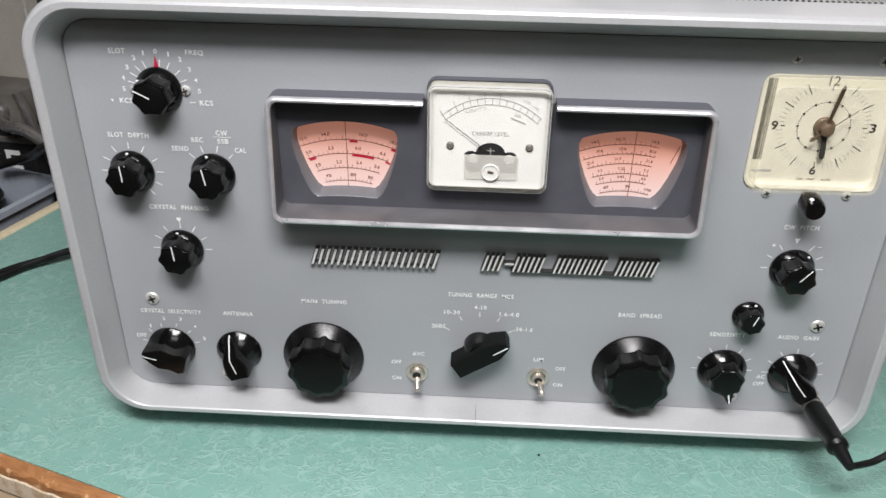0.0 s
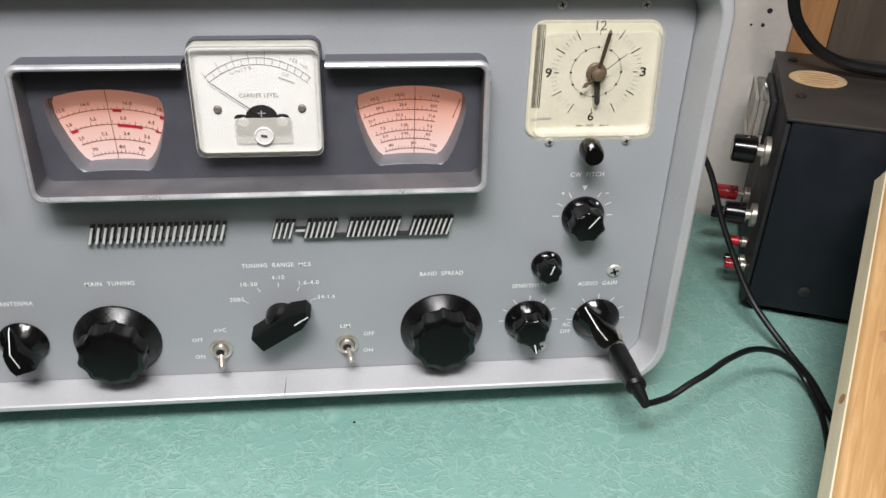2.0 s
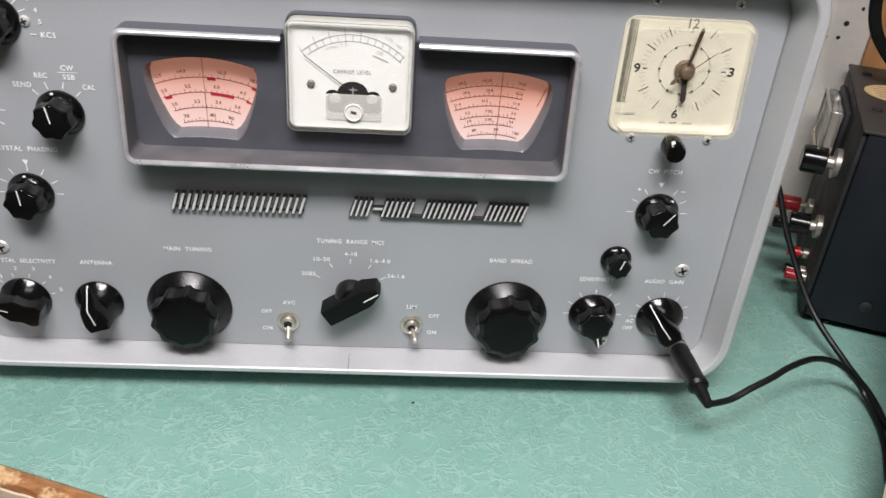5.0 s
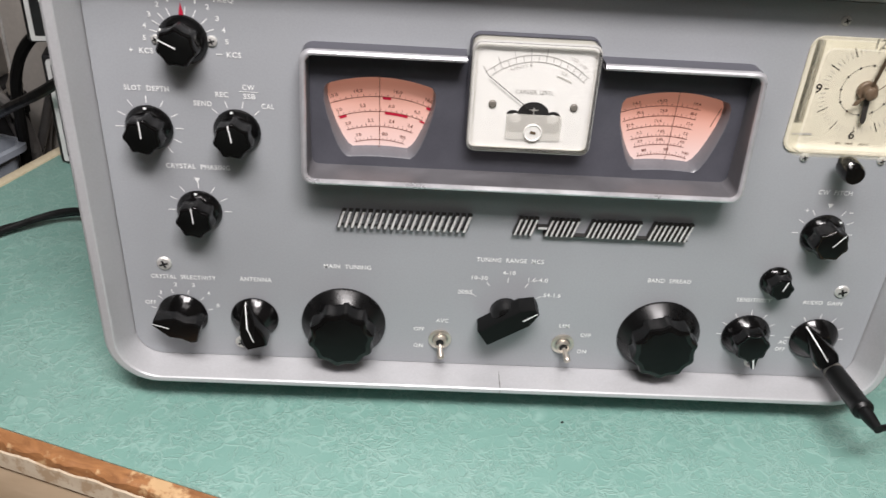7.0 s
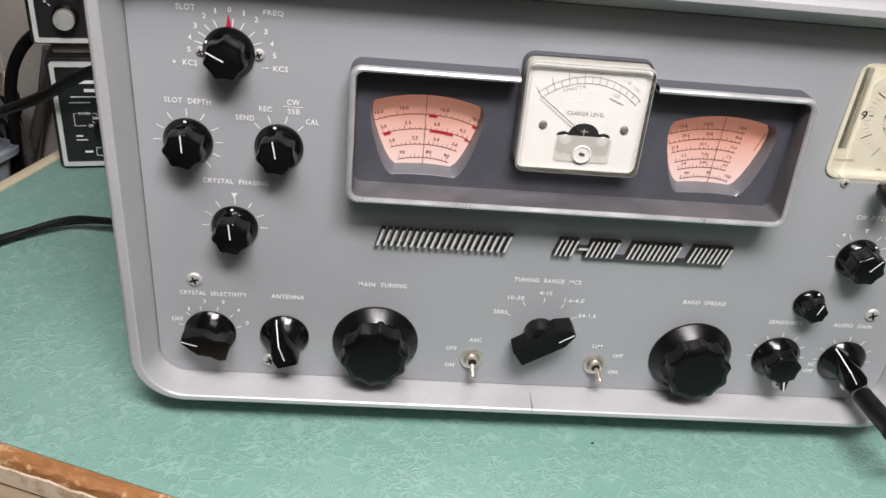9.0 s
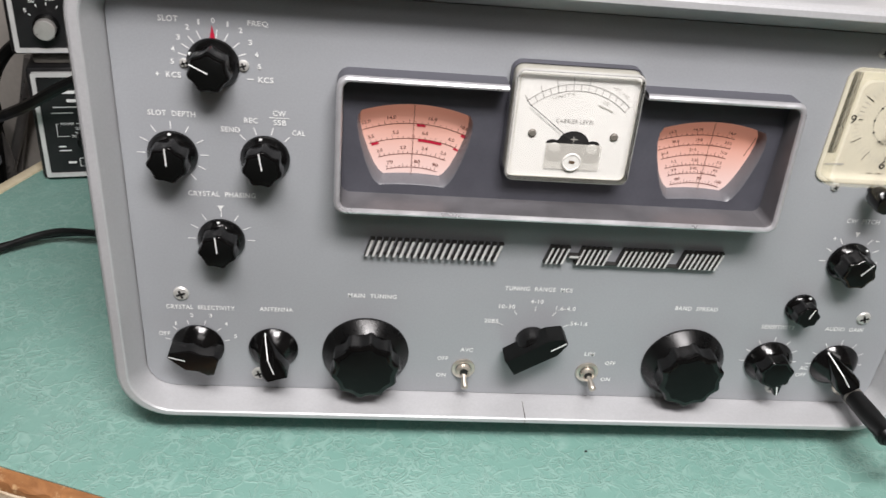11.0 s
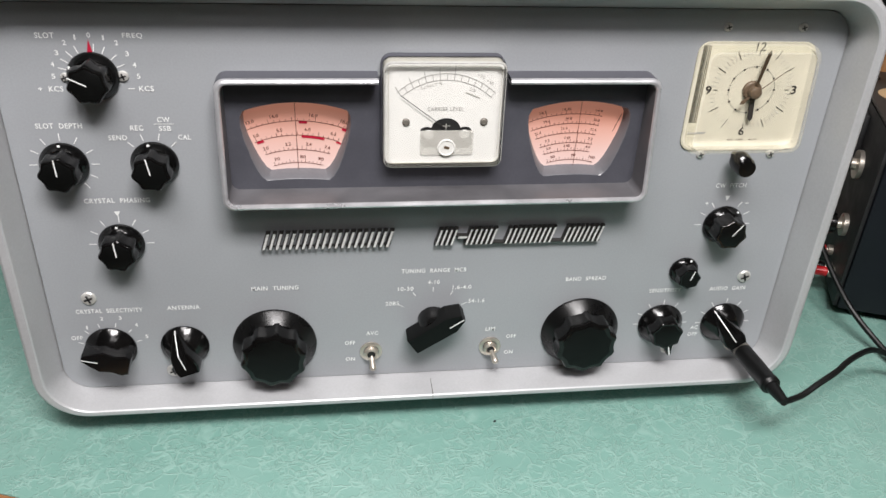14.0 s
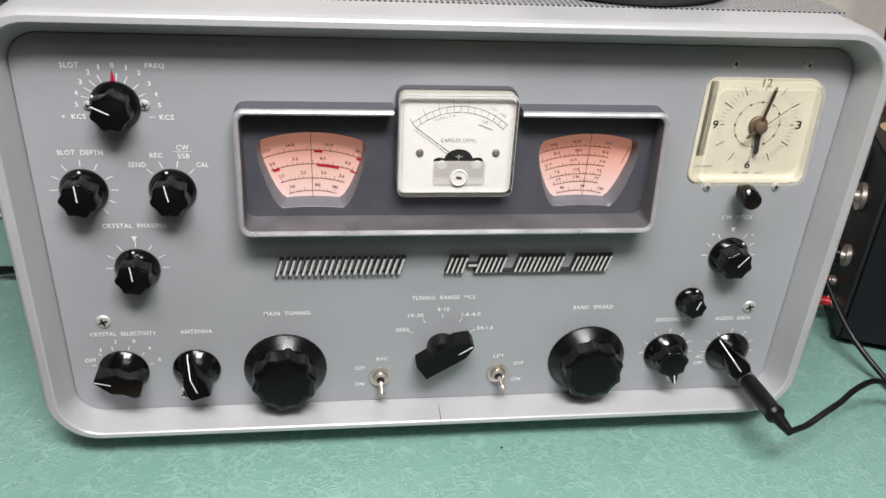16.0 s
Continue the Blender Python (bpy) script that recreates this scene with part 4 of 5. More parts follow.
# clock setting knob
k = part("clock_knob", moved(turned([(0.0022, 0.0), (0.0022, -0.006), (0.0058, -0.0065), (0.0062, -0.008), (0.0060, -0.016), (0.0052, -0.0185)], 24, lobes=0), pose(CX - 0.0005, 0, 0.9335, 4)), M_BAKE, radio, "small black clock setting knob")

# toggle switches
for x, z in ((-0.0388, 0.7980), (0.0392, 0.7980)):
    sw = part("toggle_switch", moved(joined(turned([(0.0072, -0.0002), (0.0072, -0.0012), (0.0064, -0.0016), (0.0050, -0.0016)], 28, False, False), turned([(0.0046, -0.0016), (0.0045, -0.0046), (0.0034, -0.0052), (0.0026, -0.0045)], 24, False, False)), pose(x, 0, z)), M_CHROME, radio, "nickel-plated toggle switch")
    part("socket", moved(turned([(0.0026, -0.0044), (0.0020, -0.0042)], 16, False, True), pose(x, 0, z)), M_DARK, sw)
    part("lever", moved(turned([(0.0014, -0.002), (0.0017, -0.007), (0.0022, -0.0110), (0.0022, -0.0122), (0.0015, -0.0132)], 16), pose(x, 0, z, 37 if x < 0 else 24, 0, 5 if x < 0 else 12)), M_CHROME, sw)

# ticks and lettering
ticks(-0.1800, 0.9822, 0.0150, 0.0160, (-87, 87))
ticks(-0.1800, 0.9822, 0.0130, 0.0172, (-75, -58, -41, -24, 9, 27, 49, 69))
mark(poly_bm([(-0.1813, 0.9935), (-0.1781, 0.9935), (-0.1796, 1.0014)], Y_INK), "index_mark", M_RED)
for t, x, z in (("0", -0.1790, 1.0035), ("1", -0.1858, 1.0024), ("2", -0.1912, 0.9996), ("3", -0.1958, 0.9944), ("4", -0.1988, 0.9885), ("5", -0.1995, 0.9822),
                ("1", -0.1722, 1.0022), ("2", -0.1662, 0.9996), ("3", -0.1618, 0.9940), ("4", -0.1590, 0.9882), ("5", -0.1578, 0.9822)):
    lbl(t, x, z, 0.0009 if t == "1" else 0.0018, 0.0027)
lbl("SLOT", -0.2000, 1.0032, 0.0092)
lbl("FREQ", -0.1580, 1.0032, 0.0098)
lbl("+ KCS", -0.2020, 0.9755, 0.0122)
mark(strip_bm([(-0.1640, 0.9755), (-0.1606, 0.9755)], 0.0005, Y_INK))
lbl("KCS", -0.1548, 0.9755, 0.0074)
lbl("SLOT DEPTH", -0.2020, 0.9552, 0.0234)
ticks(-0.2030, 0.9330, 0.0138, 0.0180, (-90, -62, -33, 0, 30, 62, 90, 117, 143))
lbl("SEND", -0.1733, 0.9482, 0.0096)
lbl("REC", -0.1628, 0.9537, 0.0067)
lbl("CW", -0.1485, 0.9583, 0.0066)
mark(strip_bm([(-0.1537, 0.9558), (-0.1435, 0.9558)], 0.0004, Y_INK))
lbl("SSB", -0.1483, 0.9533, 0.0064)
lbl("CAL", -0.1388, 0.9482, 0.0066)
ticks(-0.1560, 0.9330, 0.0138, 0.0178, (-45, -18, 14, 45))
lbl("CRYSTAL PHASING", -0.1793, 0.9107, 0.0352)
triangle(-0.1805, 0.9022)
ticks(-0.1808, 0.8830, 0.0138, 0.0180, (-90, -62, -33, 2, 32, 62, 90))
lbl("CRYSTAL SELECTIVITY", -0.1950, 0.8368, 0.0386)
lbl("OFF", -0.2168, 0.8175, 0.0066)
for t, x, z in (("1", -0.2098, 0.8250), ("2", -0.2003, 0.8312), ("3", -0.1897, 0.8312), ("4", -0.1810, 0.8257), ("5", -0.1760, 0.8168)):
    lbl(t, x, z, 0.0009 if t == "1" else 0.0018, 0.0027)
ticks(-0.1980, 0.8090, 0.0162, 0.0192, (-75, -45, -16, 16, 46, 75))
lbl("ANTENNA", -0.1520, 0.8372, 0.0192)
lbl("MAIN TUNING", -0.0968, 0.8490, 0.0282)
lbl("TUNING RANGE MCS", 0.0, 0.8582, 0.0402)
lbl("4-10", 0.0002, 0.8495, 0.0076)
lbl("10-30", -0.0172, 0.8452, 0.0098)
lbl("1.6-4.0", 0.0182, 0.8452, 0.0120)
lbl("20BS", -0.0254, 0.8345, 0.0086)
lbl(".54-1.6", 0.0275, 0.8345, 0.0116)
ticks(0.0, 0.8215, 0.0210, 0.0245, (-61, -31, 0, 31, 61), 0.0005)
lbl("AVC", -0.0380, 0.8122, 0.0078)
lbl("OFF", -0.0522, 0.8052, 0.0066)
lbl("ON", -0.0522, 0.7922, 0.0060)
lbl("LIM", 0.0386, 0.8118, 0.0062)
lbl("OFF", 0.0530, 0.8052, 0.0066)
lbl("ON", 0.0522, 0.7922, 0.0060)
lbl("BAND SPREAD", 0.0980, 0.8485, 0.0264)
lbl("SENSITIVITY", 0.1530, 0.8372, 0.0218)
ticks(0.1540, 0.8108, 0.0152, 0.0188, (-90, -62, -33, 0, 32, 62, 90))
lbl("AUDIO GAIN", 0.1958, 0.8372, 0.0248)
ticks(0.1980, 0.8100, 0.0152, 0.0190, (-90, -62, -33, 0, 32, 62, 90))
lbl("AC", 0.1792, 0.8062, 0.0052)
lbl("OFF", 0.1789, 0.8006, 0.0066)
lbl("CW PITCH", 0.1808, 0.9130, 0.0196)
triangle(0.1803, 0.9042)
ticks(0.1810, 0.8860, 0.0142, 0.0182, (-90, -62, -33, 32, 62, 90))
lbl("+", 0.1678, 0.9010, 0.0022, 0.0022)
lbl("-", 0.1940, 0.9005, 0.0022, 0.0006)


# raised nameplates as plain slanted bars
def nameplate(x0, x1, z, h, pattern, label, rail):
    cells = len(pattern)
    w = (x1 - x0) / cells
    lean = 0.30
    rail_x = x0 + w * 3 if rail else x0 + w * 0.2
    plate = part("nameplate", poly_bm([(rail_x, z + h * 0.01), (x1, z + h * 0.01), (x1, z + h * 0.09), (rail_x, z + h * 0.09)], -0.0002, 0.0034 if rail else 0.0008), M_LETTERSIDE, radio, label, angle=20)
    for i, ch in enumerate(pattern):
        if ch == " ":
            continue
        xa = x0 + w * (i + 0.10)

        def quad(a0, a1, k0, k1):
            return [(a0 + lean * h * k0, z + h * k0), (a1 + lean * h * k0, z + h * k0), (a1 + lean * h * k1, z + h * k1), (a0 + lean * h * k1, z + h * k1)]

        if ch == "-":
            bars = [quad(xa, xa + w * 0.9, 0.42, 0.56)]
        else:
            t = w * 0.20
            bars = [quad(xa, xa + t, 0.0, 1.0), quad(xa + w * 0.50, xa + w * 0.50 + t, 0.0, 1.0)]
        for b in bars:
            cz = sum(p[1] for p in b) / 4
            grown = [(p[0] + (0.0005 if k in (1, 2) else -0.0005) + lean * 0.06 * (p[1] - cz), cz + (p[1] - cz) * 1.06) for k, p in enumerate(b)]
            bm = bmesh.new()
            loft(bm, [xz(grown, -0.0002), xz(grown, -0.0030), xz(b, -0.0040)], False, False)
            bm.faces.new([bm.verts.new(v) for v in xz(b, -0.00405)]).material_index = 1
            part("bar", bm, [M_LETTERSIDE, M_LETTER], plate, angle=20)


nameplate(-0.1030, -0.0270, 0.8782, 0.0105, "XXXXXXXXXX", "raised silver nameplate of slanted bars", False)
nameplate(-0.0010, 0.1015, 0.8782, 0.0105, "XX-XXX XXXXX XXXX", "raised silver nameplate of slanted bars", True)

# jack socket of the receiver
part("phone_jack", moved(turned([(0.0075, -0.0002), (0.0075, -0.002), (0.0060, -0.0035), (0.0045, -0.0035)], 24), pose(0.2102, 0, 0.7935)), M_CHROME, radio, "nickel phone jack")

# ---- headphone plug and its lead ----
plug = thing("headphone_plug", (0.2105, -0.03, 0.7950), "black headphone plug pushed into the receiver with its lead", "plug")
pm = look((0.2102, -0.003, 0.7937), (0.2107, -0.0622, 0.7985)) @ pose(0, 0, 0, 180)
part("barrel", moved(turned([(0.0046, 0.0), (0.0046, 0.006), (0.0060, 0.0065), (0.0062, 0.030), (0.0058, 0.046), (0.0064, 0.047), (0.0064, 0.050), (0.0048, 0.052)], 24, axis="z"), pm), M_RUBBER, plug, "matt black plug barrel")
part("collar", moved(turned([(0.0062, 0.0), (0.0063, 0.0012), (0.0062, 0.0024)], 24, axis="z"), pm @ pose(0, 0, 0.010)), M_GREYBOX, plug)
part("strain_relief", moved(turned([(0.0044, 0.051), (0.0036, 0.060), (0.0026, 0.068)], 20, axis="z"), pm), M_RUBBER, plug)
LEAD = [(0.2108, -0.0680, 0.7985), (0.2150, -0.0670, 0.7970), (0.2225, -0.0630, 0.7950), (0.2305, -0.0595, 0.7948), (0.2420, -0.0550, 0.7990), (0.2570, -0.0480, 0.8020), (0.2730, -0.0370, 0.8020), (0.2940, -0.0250, 0.7990),
        (0.3180, -0.0120, 0.7860), (0.3360, -0.0070, 0.7720), (0.3450, -0.0140, 0.7610), (0.3450, -0.0350, 0.7565), (0.3400, -0.0550, 0.7550), (0.3320, -0.0740, 0.7550), (0.3200, -0.1000, 0.7550)]
part("lead", cable_bm(LEAD, 0.0020), M_RUBBER, plug, "black rubber lead on the bench")

lead2 = solo("hanging_cable", cable_bm([(0.262, 0.285, 0.900), (0.300, 0.215, 0.872), (0.319, 0.150, 0.850), (0.325, 0.105, 0.812), (0.3330, 0.058, 0.780), (0.3480, 0.020, 0.7605), (0.3530, -0.010, 0.7562), (0.3490, -0.045, 0.7560), (0.3440, -0.110, 0.7560)], 0.0023), M_RUBBER,
             "black cable hanging from behind the receiver onto the bench", "cable")

# ---- power supply beside the receiver ----
sup = thing("power_supply", (0.338, 0.079, TABLE), "dark blue-black metal power supply with binding posts, standing on the bench", "power supply", turn=TURNED - 2.5)
SW, SH, SL = 0.150, 0.161, 0.30
part("case", box_bm(0.004, SL, 0.0, SW, 0.008, SH - 0.002, 0.002), M_SUPPLY, sup, "dark blue-black enamelled case", local=True)
part("top_cover", box_bm(0.0, SL, -0.0012, SW + 0.0012, SH - 0.003, SH, 0.0012), M_SUPTOP, sup, "dusty brown-grey top", local=True)
part("front_plate", box_bm(0.0005, 0.0038, 0.002, SW - 0.002, 0.009, SH - 0.004, 0.001), M_DARK, sup, "dull black front plate", local=True)
for x in (0.02, SL - 0.03):
    for y in (0.02, SW - 0.02):
        part("foot", moved(turned([(0.008, 0), (0.009, 0.0085)], 16, axis="z"), pose(x, y, 0)), M_RUBBER, sup, local=True)
for x, y in ((0.012, 0.044), (0.012, 0.128), (0.24, 0.044), (0.24, 0.128)):
    part("screw", moved(turned([(0.0036, SH - 0.0005), (0.0036, SH + 0.0012), (0.002, SH + 0.002)], 16, axis="z"), pose(x, y, 0)), M_DARK, sup, local=True)
bm = moved(turned([(1, SH + 0.0002), (1, SH + 0.0006)], 40, axis="z"), Matrix.Diagonal((0.0205, 0.0185, 1, 1)))
sticker = part("sticker", moved(bm, pose(0.027, 0.086, 0)), M_STICKER, sup, "tan oval paper label", local=True)
for i in range(5):
    q = 0.011 - 0.0055 * i
    hw = 0.014 * math.sqrt(max(0.1, 1 - (q / 0.017) ** 2))
    part("text_bar", box_bm(0.027 - hw, 0.027 + hw, 0.086 + q - 0.0009, 0.086 + q + 0.0009, SH + 0.0006, SH + 0.0009), M_CARD, sticker, local=True)
part("screw", moved(turned([(0.0045, 0.0), (0.0045, -0.001), (0.003, -0.0018)], 18), pose(0.042, 0.0, 0.027)), M_DARK, sup, local=True)
# meter and knobs on its front, facing the receiver
meter2 = part("panel_meter", box_bm(-0.004, 0.0004, 0.062, 0.128, 0.104, 0.150, 0.0015), M_DARK, sup, "small panel meter with a clear lens", local=True)
part("lens", box_bm(-0.0125, -0.0042, 0.066, 0.124, 0.107, 0.147, 0.002), M_CLEAR, meter2, "clear plastic lens", local=True)
part("rim", joined(box_bm(-0.0145, -0.0127, 0.066, 0.124, 0.107, 0.1085), box_bm(-0.0145, -0.0127, 0.066, 0.124, 0.1455, 0.147), box_bm(-0.0145, -0.0127, 0.066, 0.068, 0.1087, 0.1453), box_bm(-0.0145, -0.0127, 0.122, 0.124, 0.1087, 0.1453)), M_CHROME, meter2, "bright rim", local=True)


def post(y, z, r, ln, cap, material, name="binding_post", label=""):
    k = part(name, moved(turned([(r * 1.1, 0.001), (r * 1.1, -0.003), (r * 0.45, -0.0035), (r * 0.45, -ln * 0.35)], 20, False, True, axis="x"), pose(0, y, z)), M_CHROME, sup, label, local=True)
    part("cap", moved(turned([(r * 0.9, -ln * 0.33), (r, -ln * 0.36), (r, -ln * 0.95), (r * 0.85, -ln)], 20, axis="x"), pose(0, y, z)), material, k, cap, local=True)


post(0.050, 0.1135, 0.0105, 0.026, "ribbed dark knob with a chrome band", M_BAKE, "control_knob")
post(0.100, 0.052, 0.0062, 0.028, "red plastic cap", M_REDPL)
post(0.036, 0.066, 0.0085, 0.023, "black knob with a chrome band", M_BAKE, "control_knob")
post(0.085, 0.040, 0.0052, 0.028, "black cap", M_BAKE)
post(0.050, 0.034, 0.0040, 0.015, "red plastic cap", M_REDPL)
post(0.026, 0.026, 0.0040, 0.015, "red plastic cap", M_REDPL)
post(0.038, 0.024, 0.0040, 0.015, "black cap", M_BAKE)

# ---- studs, plywood and the leaning board at the right ----
bm = box_bm(0.3105, 0.340, WALL_V - 0.006, WALL_V - 0.001, TABLE, 2.41, 0.002)
bm.transform(room_m)
solo("wall_stud", bm, M_STUD, "reddish brown stained timber stud against the wall", "timber")
bm = box_bm(0.3405, 1.04, WALL_V - 0.004, WALL_V - 0.001, TABLE + 0.001, 2.41, 0.002)
bm.transform(room_m)
solo("plywood_panel", bm, M_PLY, "dull brown plywood panel fixed to the wall", "panel")
# pine board lying askew, its far end propped against the power supply
b_from, b_to = Vector((0.270, -0.159, 0.775)), Vector((0.3826, 0.0356, 0.8838))
b_axis = (b_to - b_from).normalized()
b_up = (Vector((0, 0, 1)) - b_axis.z * b_axis).normalized()
b_side = b_axis.cross(b_up)
b_roll = radians(20)
b_w = math.cos(b_roll) * b_up + math.sin(b_roll) * b_side
b_q = math.cos(b_roll) * b_side - math.sin(b_roll) * b_up
board = thing("leaning_board", b_from, "knotty pine board propped against the power supply", "board")
board.matrix_world = Matrix(((b_q.x, b_w.x, b_axis.x, b_from.x), (b_q.y, b_w.y, b_axis.y, b_from.y), (b_q.z, b_w.z, b_axis.z, b_from.z), (0, 0, 0, 1)))
BL = (b_to - b_from).length


def board_loop(x0, x1, y0, y1, r, z):
    return [Vector((a, b, z)) for a, b in rrect(x0, x1, y0, y1, r, 5)]


bm = bmesh.new()
loft(bm, [board_loop(0.0012, 0.068, 0.001, 0.020, 0.004, -0.049), board_loop(0.0, 0.070, 0.0, 0.021, 0.005, -0.048), board_loop(0.0, 0.070, 0.0, 0.021, 0.005, BL), board_loop(0.0012, 0.068, 0.001, 0.020, 0.004, BL + 0.001)], True, True)
part("plank", bm, M_PINE, board, "knotty natural pine", local=True)
# pale strip paints the bench's reflected light onto the smooth pine edge
part("sheen_edge", box_bm(-0.0010, 0.0002, 0.0040, 0.0165, -0.047, BL - 0.001, 0.0004, 1), M_CREAMSHEEN, board, "smooth pine edge, paled for the bench light it reflects", local=True)
for z, x in ((0.128, 0.012), (0.168, 0.040), (0.035, 0.052)):
    part("knot", moved(turned([(0.0040, 0.0208), (0.0030, 0.0213)], 16), pose(x, 0, z)), M_STUD, board, local=True)
part("knot", moved(turned([(0.0030, -0.0012), (0.0022, -0.0008)], 14, axis="x"), pose(0, 0.012, 0.085)), M_STUD, board, local=True)
solo("hanging_cable", cable_bm([uv(0.286, 0.28, 1.10), uv(0.290, 0.28, 1.02), uv(0.296, 0.28, 0.968), uv(0.310, 0.28, 0.943), uv(0.333, 0.28, 0.9265), uv(0.373, 0.28, 0.9205), uv(0.45, 0.28, 0.922), uv(0.6, 0.27, 0.96)], 0.0045), M_RUBBER,
     "thick black cable looping over the power supply", "cable")
# nail holes and scars in the wall
for u, z, r in ((0.288, 0.930, 0.0016), (0.279, 0.9295, 0.0010), (0.291, 0.942, 0.0022), (0.300, 0.955, 0.0014), (0.262, 0.915, 0.0009)):
    bm = moved(turned([(r, 0.0), (r * 0.8, -0.0006)], 14), room_m @ pose(u, WALL_V - 0.0003, z))
    solo("nail_hole", bm, M_DARK if r < 0.003 else M_CEIL, "small nail hole or patched spot in the wall", "nail hole", "nail holes", "structure")

# ---- on top of the receiver ----
bm = box_bm(-0.16, 0.006, 0.016, 0.22, Z1 + 0.0012, Z1 + 0.0040, 0.0004)
papers = thing("manual", (0, 0, Z1 + 0.001), "yellowed paper manual lying on the receiver", "manual")
part("pages", bm, M_PAPER, papers)
part("cover", box_bm(-0.1605, 0.0065, 0.0155, 0.2205, Z1 + 0.0040, Z1 + 0.0046, 0.0002), M_CARD, papers, "tan paper cover")
cush = thing("headphones", (0.108, 0.074, Z1), "black leatherette headphone cushion with stitched rim on the receiver lid", "headphones")
part("cushion", moved(turned([(0.050, 0.0010), (0.062, 0.0015), (0.0665, 0.006), (0.0675, 0.013), (0.0655, 0.021), (0.059, 0.026), (0.045, 0.027), (0.040, 0.022)], 64, axis="z"), pose(0.108, 0.074, Z1)), M_KNIT, cush, "padded black ear cushion")
part("ear_shell", moved(turned([(0.056, 0.026), (0.058, 0.034), (0.050, 0.048), (0.030, 0.056), (0.0, 0.057)], 48, axis="z", cap1=False), pose(0.108, 0.074, Z1)), M_RUBBER, cush)
for i in range(72):
    a = 2 * math.pi * i / 72
    st = box_bm(-0.0006, 0.0006, -0.0021, 0.0021, -0.0005, 0.0005, 0.0002, 1)
    part("stitch", moved(st, pose(0.108 + 0.0668 * math.cos(a), 0.074 + 0.0668 * math.sin(a), Z1 + 0.0075, 0, 0, math.degrees(a) + 35)), M_STITCH, cush)

# ---- left of the receiver ----
solo("mains_cable", cable_bm([(-0.245, 0.190, 0.768), (-0.285, 0.192, 0.768), (-0.320, 0.196, 0.767), (-0.353, 0.198, 0.765), (-0.388, 0.180, 0.759), (-0.408, 0.158, 0.756), (-0.440, 0.100, 0.7555), (-0.470, 0.020, 0.7555)], 0.0030), M_RUBBER,
     "black mains cable running over the green vinyl", "cable")
solo("mains_cable", cable_bm([(-0.245, 0.200, 0.764), (-0.300, 0.205, 0.762), (-0.353, 0.203, 0.760), (-0.395, 0.186, 0.7555), (-0.420, 0.160, 0.7550), (-0.460, 0.100, 0.7550)], 0.0024), M_RUBBER, "thin black cable beside the mains cable", "cable")


def watt_meter(z0, h, at, label):
    w = thing("watt_meter", (at[0], at[1], z0), label, "watt meter", "stacked watt meters", turn=12)
    part("case", box_bm(-0.004, 0.112, 0.004, 0.075, 0.001, h + 0.004, 0.003), M_BLACKBOX, w, local=True)
    f = [rrect(0.0, 0.108, 0.004, h, 0.002, 3), rrect(0.0038, 0.1042, 0.0078, h - 0.0038, 0.001, 3)]
    bm = bmesh.new()
    loft(bm, [xz(f[0], 0.004), xz(f[0], 0.0), xz(f[1], 0.0), xz(f[1], 0.002)])
    part("front_frame", bm, M_FRAMEW, w, "white front frame", local=True)
    part("front_plate", poly_bm(f[1], 0.0018), M_BLACKBOX, w, "black front plate", local=True)
    return w


low = watt_meter(TABLE, 0.104, (-0.397, 0.312), "black watt meter with white front frame, lower of a stack")


def word(w, text, x, z, wd, h):
    part("lettering", text_bm(text, x, z, wd, 0.0013, h), M_WHITE, w, local=True)


word(low, "POWER", 0.024, 0.056, 0.011, 0.0026)
word(low, "200", 0.033, 0.0515, 0.006, 0.0026)
word(low, "20", 0.028, 0.044, 0.004, 0.0026)
part("lettering", joined(strip_bm([(0.017, 0.056), (0.0145, 0.056), (0.0145, 0.044), (0.024, 0.044)], 0.0006, 0.0013), strip_bm([(0.031, 0.056), (0.034, 0.056), (0.034, 0.054)], 0.0006, 0.0013)), M_WHITE, low, local=True)
part("logo", moved(turned([(0.0038, 0.0014), (0.0038, 0.0010)], 20), pose(0.016, 0, 0.086)), M_WHITE, low, local=True)
for x0, x1, z, h in ((0.022, 0.040, 0.086, 0.003), (0.026, 0.044, 0.078, 0.003), (0.014, 0.036, 0.072, 0.0012), (0.020, 0.027, 0.018, 0.0022)):
    part("text_bar", strip_bm([(x0, z), (x1, z)], h, 0.0013), M_WHITE, low, local=True)
part("lettering", strip_bm([(0.037, 0.022), (0.030, 0.022), (0.030, 0.014), (0.037, 0.014)], 0.0007, 0.0013), M_WHITE, low, local=True)
for x0, x1, z, h in ((0.012, 0.030, 0.0665, 0.0010), (0.046, 0.060, 0.086, 0.003), (0.040, 0.058, 0.072, 0.0012), (0.014, 0.020, 0.034, 0.0014), (0.014, 0.024, 0.030, 0.0010), (0.038, 0.046, 0.018, 0.0018)):
    part("text_bar", strip_bm([(x0, z), (x1, z)], h, 0.0013), M_WHITE, low, local=True)
for a in (-60, -30, 0, 30, 60):
    q = radians(a)
    part("tick_mark", strip_bm([(0.040 + r * math.sin(q), 0.042 + r * math.cos(q)) for r in (0.0098, 0.0122)], 0.0006, 0.0013), M_WHITE, low, local=True)
part("knob", moved(turned([(0.0085, 0.0012), (0.0085, -0.010), (0.0075, -0.012)], 24), pose(0.040, 0, 0.042)), M_BAKE, low, local=True)
part("knob", moved(turned([(0.0085, 0.0012), (0.0085, -0.010), (0.0075, -0.012)], 24), pose(0.078, 0, 0.042)), M_BAKE, low, local=True)
